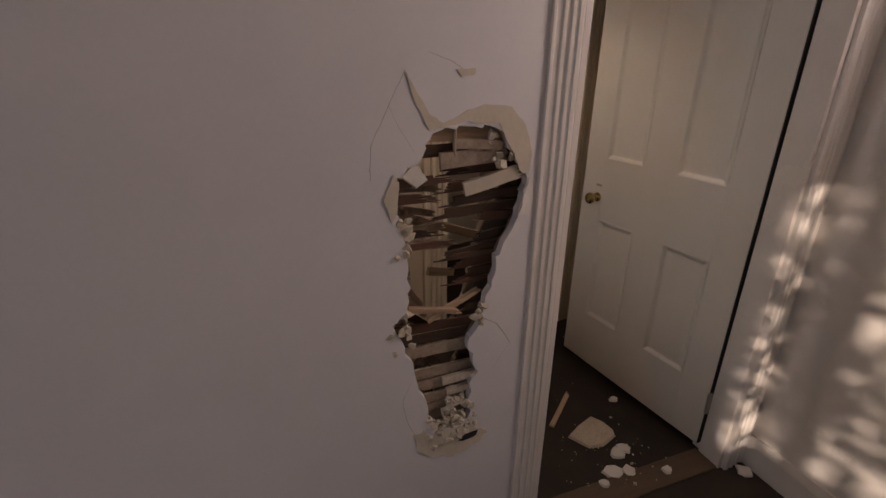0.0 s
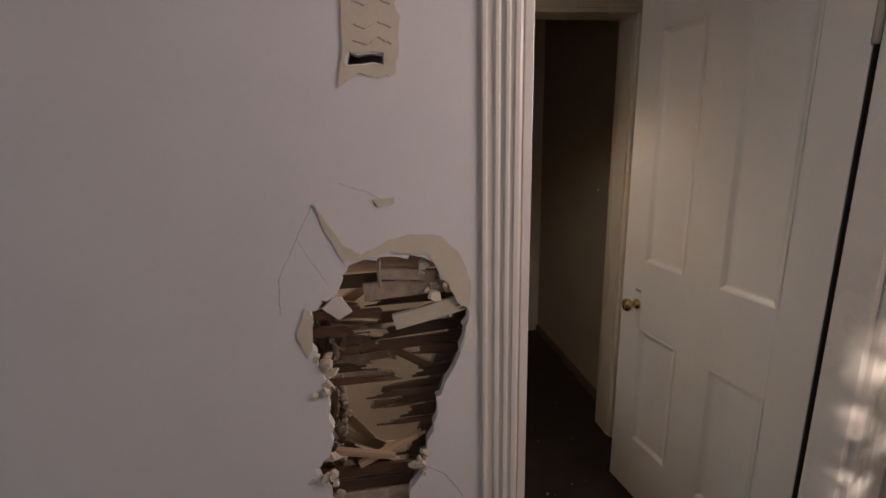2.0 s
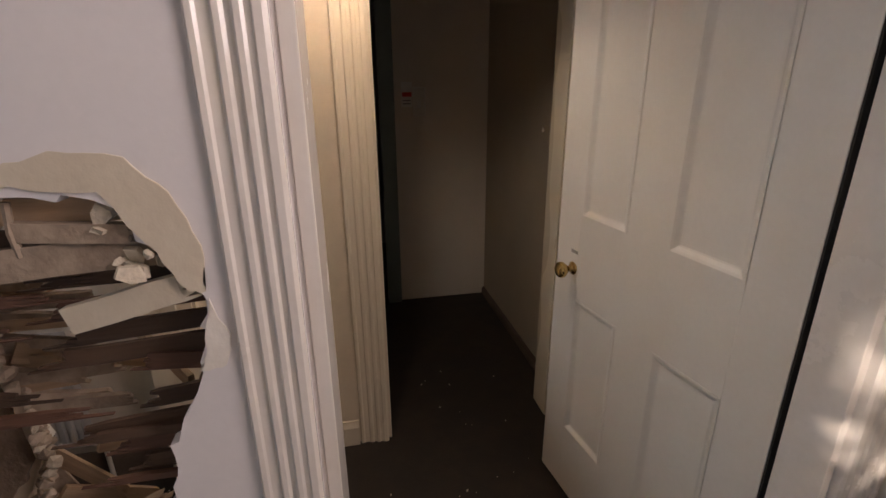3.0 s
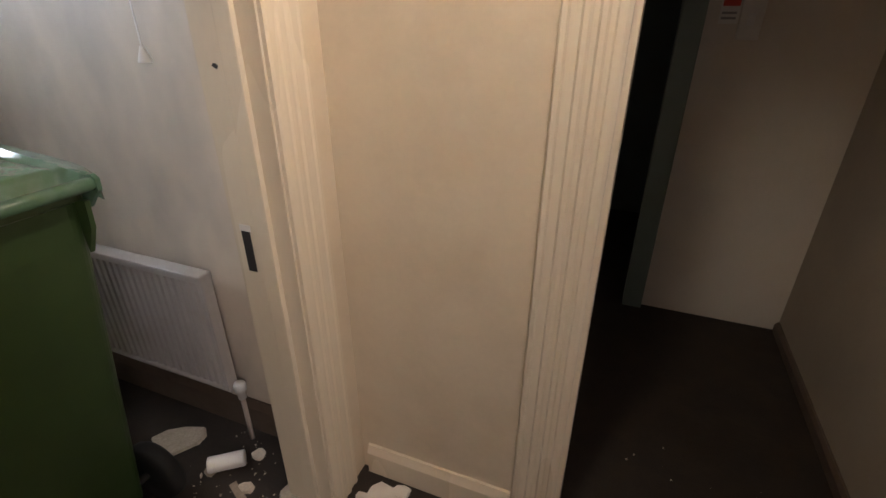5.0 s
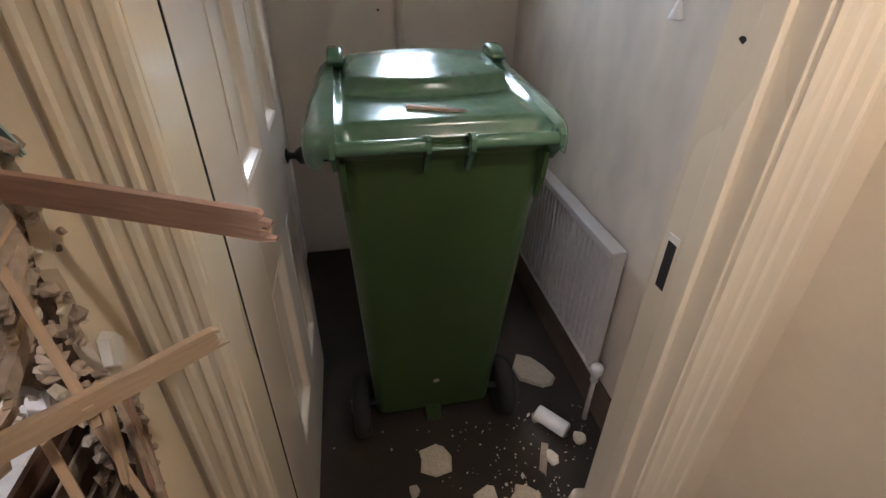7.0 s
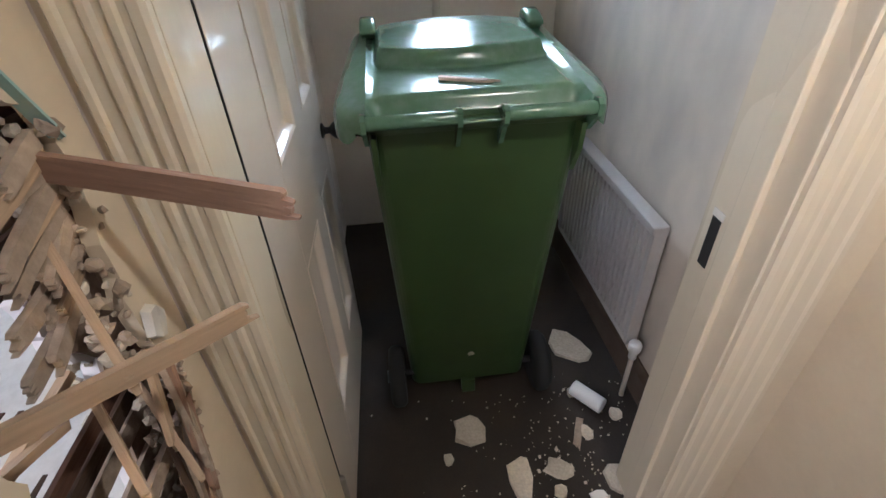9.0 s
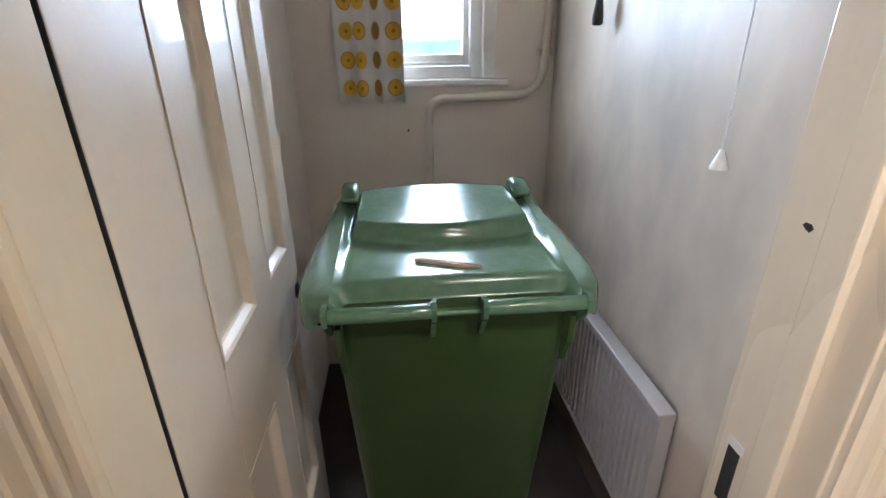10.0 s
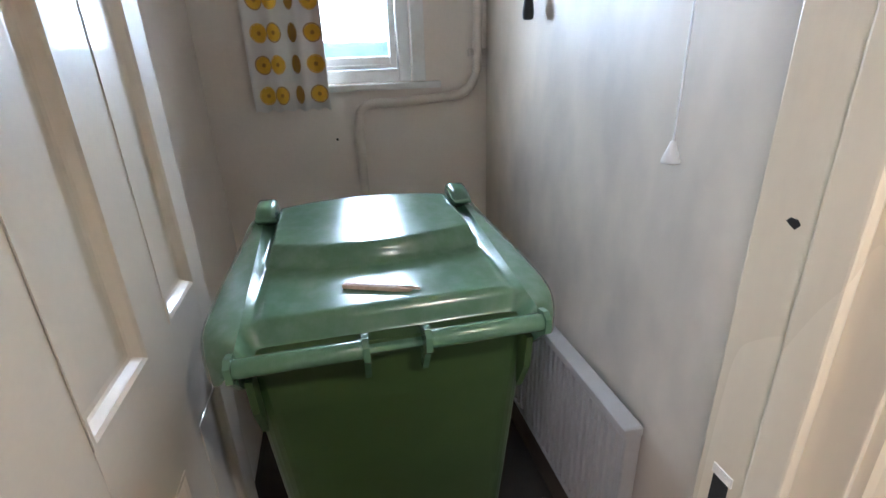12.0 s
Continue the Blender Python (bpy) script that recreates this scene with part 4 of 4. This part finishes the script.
part("top_rail", box((RX0, 1.078, RZ1 - 0.022), (RX1, 1.125, RZ1 + 0.004), 0.006), RADIATOR, rad)
part("bottom_rail", tube([(RX0, 1.098, RZ0 + 0.012), (RX1, 1.098, RZ0 + 0.012)], 0.013), RADIATOR, rad, smooth=True)
for x in (RX0, RX1 - 0.012):
    part("end_plate", box((x, 1.084, RZ0 + 0.01), (x + 0.012, 1.122, RZ1 - 0.01), 0.004), RADIATOR, rad)
valve = part("valve", lathe([(0.013, -0.03), (0.013, 0.0), (0.019, 0.004), (0.020, 0.026), (0.016, 0.034), (0.004, 0.036)], 16), WHITE_PLASTIC, rad, "white plastic radiator valve", smooth=True, m=pose(-0.872, 1.098, 0.215))
part("pipe", tube([(-0.905, 1.098, 0.2), (-0.885, 1.098, 0.2), (-0.872, 1.098, 0.19), (-0.872, 1.098, 0.0)], 0.008, 10), PIPE_PAINT, rad, smooth=True)
for x in (-1.45, -1.05):
    part("wall_bracket", box((x, 1.115, 0.3), (x + 0.03, 1.15, 0.5)), RADIATOR, rad)

# ---------------------------------------------------------------- closet window
win = thing("window_1", "small white painted window with frosted glass", "window", kind="structure", at=(END, 0.64, WZ0))
for a, b in (((END - 0.09, WY0, WZ0), (END - 0.02, WY0 + 0.045, WZ1)), ((END - 0.09, WY1 - 0.045, WZ0), (END - 0.02, WY1, WZ1)), ((END - 0.09, WY0 + 0.045, WZ0), (END - 0.02, WY1 - 0.045, WZ0 + 0.045)),
             ((END - 0.09, WY0 + 0.045, WZ1 - 0.045), (END - 0.02, WY1 - 0.045, WZ1))):
    part("window_frame", box(a, b, 0.004), WINDOW_PAINT, win)
S0, S1, Z0, Z1 = WY0 + 0.047, WY1 - 0.048, WZ0 + 0.048, WZ1 - 0.047
for a, b in (((END - 0.075, S0, Z0), (END - 0.032, S0 + 0.03, Z1)), ((END - 0.075, S1 - 0.026, Z0), (END - 0.032, S1, Z1)), ((END - 0.075, S0 + 0.03, Z0), (END - 0.032, S1 - 0.026, Z0 + 0.042)),
             ((END - 0.075, S0 + 0.03, Z1 - 0.03), (END - 0.032, S1 - 0.026, Z1))):
    part("sash", box(a, b, 0.005), WINDOW_PAINT, win)
pane = part("pane", box((END - 0.058, S0 + 0.03, Z0 + 0.042), (END - 0.054, S1 - 0.026, Z1 - 0.03)), GLASS, win, "frosted glass pane")
pane.visible_shadow = False
part("window_sill", box((END - 0.02, WY0 - 0.03, WZ0 - 0.026), (END + 0.028, WY1 + 0.105, WZ0 - 0.002), 0.006), WINDOW_PAINT, win)
for a, b in (((END, WY1, WZ0), (END + 0.014, WY1 + 0.05, WZ1 + 0.05)), ((END, WY0 - 0.05, WZ0), (END + 0.014, WY0, WZ1 + 0.05)), ((END, WY0, WZ1), (END + 0.014, WY1, WZ1 + 0.05))):
    part("casing", box(a, b, 0.004), WINDOW_PAINT, win)
part("latch", box((END - 0.032, S1 - 0.022, 1.62), (END - 0.018, S1 - 0.008, 1.70), 0.003), STEEL, win, "small metal casement latch")
part("sash_bead", box((END - 0.032, S0 + 0.03, Z0 + 0.004), (END - 0.02, S1 - 0.02, Z0 + 0.014), 0.003), WINDOW_PAINT, win)
solo("backdrop", box((-9.5, -9, -0.3), (-9.4, 10, 6)), BACKDROP, "bright pale garden seen through frosted glass", "backdrop", "structure")

# ---------------------------------------------------------------- curtain with printed rounds
CY0, CY1, CZ0, CZ1 = 0.298, 0.552, 1.236, 2.02
curtain = thing("curtain", "white curtain strip printed with yellow fruit slices", "curtain", at=(END + 0.04, 0.42, CZ0))


def curtain_x(y, zz):
    u = (y - CY0) / (CY1 - CY0)
    return END + 0.045 + 0.019 * math.sin(u * 2 * math.pi * 3.1 + 0.6) + 0.004 * math.sin(u * 21 + zz * 2)


bm = bmesh.new()
cols, rows = 60, 10
g = [[bm.verts.new((curtain_x(CY0 + (CY1 - CY0) * i / cols, CZ0 + (CZ1 - CZ0) * j / rows), CY0 + (CY1 - CY0) * i / cols, CZ0 + (CZ1 - CZ0) * j / rows + 0.004 * math.sin(i * 0.6))) for j in range(rows + 1)] for i in range(cols + 1)]
for i in range(cols):
    for j in range(rows):
        bm.faces.new((g[i][j], g[i + 1][j], g[i + 1][j + 1], g[i][j + 1]))
cloth = part("cloth", bm, CURTAIN, curtain, smooth=True)
sol = cloth.modifiers.new("thickness", "SOLIDIFY")
sol.thickness, sol.offset = 0.0012, 0
row_no = 0
zz = CZ0 + 0.052
while zz < 2.0:
    for k, (y, squeeze) in enumerate(((0.345, 0.85), (0.393, 0.75), (0.452, 0.5), (0.518, 1.0))):
        for ring_no, (r0, r1, mat) in enumerate(((0.0, 0.027, YELLOW), (0.0275, 0.031, BROWN if (row_no + k) % 2 else YELLOW), (0.0, 0.007, BROWN))):
            bm = bmesh.new()
            nn = 18
            loops = []
            for q in range(5):
                r = r0 + (r1 - r0) * q / 4
                loops.append([])
                for i in range(nn):
                    a = 2 * math.pi * i / nn
                    py, pz = y + r * squeeze * math.cos(a), zz + r * math.sin(a)
                    loops[-1].append(bm.verts.new((curtain_x(py, pz) + 0.0022 + 0.0006 * ring_no, py, pz)))
            for inner, outer in zip(loops, loops[1:]):
                for i in range(nn):
                    j = (i + 1) % nn
                    bm.faces.new((inner[i], inner[j], outer[j], outer[i]))
            bmesh.ops.remove_doubles(bm, verts=bm.verts, dist=0.0001)
            part("printed_round", bm, mat if not (k == 2) else BROWN, curtain)
    zz += 0.0995
    row_no += 1
part("curtain_rail", tube([(END + 0.04, 0.26, 2.03), (END + 0.04, 0.9, 2.03)], 0.006), STEEL, curtain)

# ---------------------------------------------------------------- pipe, cords, switch
px = END + 0.022
path = [(px, 0.645, 0.0), (px, 0.645, 0.6)] + bend((px, 0.645, 0.6), (px, 0.645, 1.243), (px, 0.9, 1.243), 0.075) + [(px, 0.8, 1.243)] \
    + bend((px, 0.8, 1.243), (px, 1.105, 1.262), (px, 1.112, 1.8), 0.11) + [(px, 1.112, 1.6), (px, 1.114, H - 0.01)]
pipe = thing("wall_pipe", "cream painted pipe bending under the window sill", "pipe", at=(px, 0.645, 0))
part("pipe", tube(path, 0.0175, 16), PIPE_PAINT, pipe, smooth=True)
part("pipe_clip", box((END, 1.075, 1.395), (END + 0.03, 1.092, 1.42), 0.003), PIPE_PAINT, pipe)
part("pipe_clip", box((END, 1.13, 1.395), (END + 0.03, 1.145, 1.42), 0.003), PIPE_PAINT, pipe)
solo("wall_plug", lathe([(0.005, 0), (0.005, 0.002), (0.003, 0.003)], 10), SHADE_BLACK, "tiny dark plug hole in the end wall", "wall plug", "structure").matrix_world = pose(END, 0.562, 1.119, 0, 90, 0)

cord = thing("pull_cord", "white light pull cord with a bell-shaped end", "pull cord", at=(-0.898, 1.085, 1.22))
part("cord", tube([(-0.898, 1.085, 1.25), (-0.896, 1.087, 1.8), (-0.895, 1.088, H - 0.001)], 0.0016, 6), WHITE_PLASTIC, cord)
part("bell", lathe([(0.015, 0.0), (0.0155, 0.003), (0.011, 0.016), (0.007, 0.026), (0.005, 0.034), (0.002, 0.036)], 16), WHITE_PLASTIC, cord, smooth=True, m=pose(-0.898, 1.085, 1.218))
cord2 = thing("black_pull", "black wooden handle hanging on a pull cord", "pull cord", at=(-1.585, 1.11, 1.48))
part("handle", lathe([(0.011, 0.0), (0.015, 0.004), (0.016, 0.02), (0.011, 0.06), (0.008, 0.09), (0.005, 0.105), (0.002, 0.108)], 16), BLACK_KNOB, cord2, smooth=True, m=pose(-1.585, 1.11, 1.482))
part("cord", tube([(-1.585, 1.11, 1.585), (-1.584, 1.112, 2.0), (-1.583, 1.112, H - 0.001)], 0.0018, 6), WHITE_PLASTIC, cord2)

switch = thing("light_switch", "white light switch plate on the hall end wall", "light switch", at=(0.515, 2.5, 1.3))
part("plate", box((0.475, 2.488, 1.23), (0.552, 2.5, 1.40), 0.004), PAPER, switch)
part("rocker", box((0.50, 2.483, 1.28), (0.525, 2.489, 1.32), 0.002), WHITE_PLASTIC, switch)
notice = thing("notice", "small white notice with red print beside the switch", "notice", at=(0.44, 2.5, 1.3))
part("sheet", box((0.405, 2.497, 1.285), (0.472, 2.4995, 1.43)), PAPER, notice)
part("print_bar", box((0.41, 2.4955, 1.345), (0.468, 2.4965, 1.37)), RED_PRINT, notice, "red print")
for zz in (1.30, 1.318):
    part("print_bar", box((0.412, 2.4955, zz), (0.462, 2.4965, zz + 0.008)), GREY_PRINT, notice)
for i, (y, zz) in enumerate(((1.598, 1.209), (1.25, 0.89))):
    solo("wall_hook", chip(random.Random(i), 0.012, 0.004, 6), PLASTER_WHITE, "small white filler spot on the hall wall", "filler spot", "structure").matrix_world = pose(0.949, y, zz, 0, -90, 0)

# invented fitting round the lobby fill; its cone darkens the open door's top
pendant = thing("added_pendant_lamp", "added unseen pendant with a conical shade, filling the lobby with light", "lamp", at=tuple(FILL_LAMP))
BULB = bpy.data.materials.new("added_bulb_glow")
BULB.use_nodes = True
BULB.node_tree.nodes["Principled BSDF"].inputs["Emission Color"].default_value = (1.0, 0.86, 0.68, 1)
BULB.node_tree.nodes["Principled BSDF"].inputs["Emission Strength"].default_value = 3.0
at_lamp = Matrix.Translation(FILL_LAMP)
part("flex", tube([FILL_LAMP + Vector((0, 0, 0.125)), (FILL_LAMP.x, FILL_LAMP.y, H - 0.012)], 0.003, 8), WHITE_PLASTIC, pendant)
part("ceiling_rose", lathe([(0.045, H - 0.02), (0.05, H - 0.004), (0.05, H - 0.0005)], 20), WHITE_PLASTIC, pendant, smooth=True, m=pose(FILL_LAMP.x, FILL_LAMP.y, 0))
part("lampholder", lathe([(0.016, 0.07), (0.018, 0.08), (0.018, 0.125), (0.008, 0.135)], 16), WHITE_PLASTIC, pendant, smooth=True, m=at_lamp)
bulb = part("bulb", lathe([(0.004, -0.032), (0.02, -0.027), (0.029, -0.01), (0.028, 0.015), (0.016, 0.045), (0.014, 0.07)], 18), BULB, pendant, "glowing pear-shaped bulb of the added lamp", smooth=True, m=at_lamp)
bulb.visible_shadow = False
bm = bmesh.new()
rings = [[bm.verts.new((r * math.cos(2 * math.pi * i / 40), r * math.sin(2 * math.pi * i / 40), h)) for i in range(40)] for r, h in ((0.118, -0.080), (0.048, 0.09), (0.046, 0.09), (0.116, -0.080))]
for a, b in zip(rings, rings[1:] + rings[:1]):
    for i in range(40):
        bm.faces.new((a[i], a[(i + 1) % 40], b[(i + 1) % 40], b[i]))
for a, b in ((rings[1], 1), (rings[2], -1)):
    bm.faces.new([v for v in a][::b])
part("shade", bm, BROWN, pendant, "added opaque brown cone that keeps fill off the door's top", smooth=True, m=at_lamp)

# ---------------------------------------------------------------- rubble on the floor
rng = random.Random(21)


def debris(name, label, category, bm, mat, m, group="rubble on the floor"):
    ob = solo(name, bm, mat, label, category, group=group)
    ob.matrix_world = m
    return ob


BIG = [(-0.815, 0.58, 0.068, 1.0, PLASTER, 0), (-0.625, 0.70, 0.046, 2.1, PLASTER, -4), (-1.10, 1.0, 0.07, 1.5, PLASTER, 30), (-0.60, 0.98, 0.05, 1.2, PLASTER, 20),
       (-0.645, 0.815, 0.035, 1.6, PLASTER, 60), (-0.90, 0.945, 0.028, 1.0, PLASTER, 0), (-0.755, 0.935, 0.022, 1.4, PLASTER, 0), (-0.80, 1.045, 0.026, 1.0, PLASTER, 0),
       (-0.585, 0.80, 0.022, 1.2, PLASTER, 30), (-0.72, 0.50, 0.017, 1.3, PLASTER, 0), (-0.55, 0.90, 0.03, 1.4, PLASTER_WHITE, 10)]
for x, y, size, stretch, mat, turn in BIG:
    debris("plaster_piece", "broken flat piece of pale plaster on the dark floor", "plaster piece", chip(rng, size, 0.011, 8, stretch), mat, pose(x, y, 0.0, 0, 0, turn))
for x, y, size, stretch, turn in ((0.50, 0.31, 0.085, 1.45, -8), (0.505, 0.185, 0.035, 1.0, 20), (0.545, 0.20, 0.03, 1.0, 60), (0.43, 0.115, 0.036, 1.3, 0), (0.49, 0.10, 0.03, 1.2, 40), (0.90, -0.045, 0.033, 1.0, 10),
                                 (0.70, 0.45, 0.018, 1.4, 0), (0.36, 0.08, 0.02, 1, 0), (0.62, 0.05, 0.018, 1.2, 0), (-0.35, 1.07, 0.05, 1.4, 30), (-0.30, 1.10, 0.035, 1.0, 0), (-0.39, 1.03, 0.03, 1.2, 0)):
    debris("plaster_piece", "broken pale plaster flake lying by the doorway", "plaster piece", chip(rng, size, 0.012, 8, stretch), PLASTER if size > 0.05 else PLASTER_WHITE, pose(x, y, 0.009 if 0 < y < 0.1 and x > 0 else 0.0, 0, 0, turn))
debris("lath_piece", "loose pale lath on the hall floor", "lath", splinter(0.25, 0.02, 0.008, rng, 0.1), LATH_PALE, pose(0.345, 0.40, 0.005, 90, 0, 40))
debris("lath_piece", "short broken lath among the plaster", "lath", splinter(0.11, 0.022, 0.008, rng, 0.15), LATH_DUSTY, pose(-0.80, 0.93, 0.005, 90, 0, -25))
debris("lath_piece", "dark flat board offcut on the floor", "lath", splinter(0.16, 0.05, 0.01, rng, 0.1), LATH, pose(-0.60, 0.40, 0.006, 90, 0, 35))
roll = thing("paper_roll", "white cardboard roll lying among the rubble", "paper roll", at=(-0.86, 0.975, 0.025))
part("tube", lathe([(0.012, -0.055), (0.025, -0.055), (0.026, -0.05), (0.026, 0.05), (0.025, 0.055), (0.012, 0.055)], 20), WHITE_PLASTIC, roll, smooth=True, m=pose(-0.862, 0.975, 0.026, 90, 0, -52))

# crumbs too many to count
bm = bmesh.new()
for i in range(430):
    k = rng.random()
    if k < 0.62:
        x, y = rng.gauss(-0.70, 0.16), rng.gauss(0.86, 0.15)
    elif k < 0.8:
        x, y = rng.gauss(0.48, 0.13), rng.gauss(0.20, 0.12)
    else:
        x, y = rng.uniform(-1.0, 0.8), rng.uniform(0.15, 1.6)
    if y > 1.11 and x < 0.16 or y < 0.15 and x < 0.03 or x > 0.92 or (-0.63 < x < -0.42 and not 0.25 < y < 0.95):
        continue
    s = rng.uniform(0.001, 0.0048) * (2.2 if rng.random() < 0.08 else 1)
    m = pose(x, y, s * 0.5 + (0.009 if 0 < y < 0.1 else 0), rng.uniform(0, 360), rng.uniform(0, 360), rng.uniform(0, 360)) @ Matrix.Diagonal((s, s * rng.uniform(0.6, 1.2), s * rng.uniform(0.4, 0.9), 1))
    vs = [bm.verts.new(m @ Vector(c)) for c in ((1, 0, 0), (-1, 0, 0), (0, 1, 0), (0, -1, 0), (0, 0, 1), (0, 0, -1))]
    for a, b, c in ((0, 2, 4), (2, 1, 4), (1, 3, 4), (3, 0, 4), (2, 0, 5), (1, 2, 5), (3, 1, 5), (0, 3, 5)):
        bm.faces.new((vs[a], vs[b], vs[c]))
solo("plaster_crumbs", bm, PLASTER, "scattered white plaster crumbs on the dark floor", "rubble", "stuff")

# ---------------------------------------------------------------- shrub outside the room's window, whose leaves break up the sun
tree = thing("tree", "slender leafy shrub shading the room window", "shrub", at=(-1.75, -4.15, -0.22))
part("trunk", tube([(-1.75, -4.15, -0.22), (-1.74, -4.13, 0.6), (-1.72, -4.15, 1.4), (-1.70, -4.14, 2.3)], [0.035, 0.028, 0.02, 0.008], 10), LATH, tree, smooth=True)
for k in range(12):
    a, z0 = 2.4 * k, 0.8 + 0.11 * k
    p = Vector((-1.735, -4.14, z0))
    q = p + Vector((0.34 * math.cos(a), 0.26 * math.sin(a), 0.22))
    part("limb", tube([p, p.lerp(q, 0.5) + Vector((0, 0, 0.03)), q], [0.012, 0.008, 0.003], 6), LATH, tree, smooth=True)
bm = bmesh.new()
gap = Vector((-1.585, -4.1, 1.644))
for i in range(5600):
    c = Vector((rng.gauss(-1.66, 0.24), rng.gauss(-4.13, 0.2), rng.gauss(1.62, 0.38)))
    clear = (c - gap - SUN_DIR * (c - gap).dot(SUN_DIR)).length
    if c.z < 0.6 or clear < 0.055 or rng.random() < 0.42 + 0.4 * math.sin(c.x * 31 + 2) * math.sin(c.z * 23):
        continue
    m = Matrix.Translation(c) @ Euler((rng.uniform(0, 6), rng.uniform(0, 6), rng.uniform(0, 6))).to_matrix().to_4x4()
    s = rng.uniform(0.016, 0.034)
    vs = [bm.verts.new(m @ Vector(p)) for p in ((-s, 0, 0), (-s * 0.3, -s * 0.45, 0.004), (s * 0.4, -s * 0.35, 0.003), (s, 0, 0), (s * 0.4, s * 0.35, 0.003), (-s * 0.3, s * 0.45, 0.004))]
    bm.faces.new(vs)
part("crown", bm, HEDGE, tree)
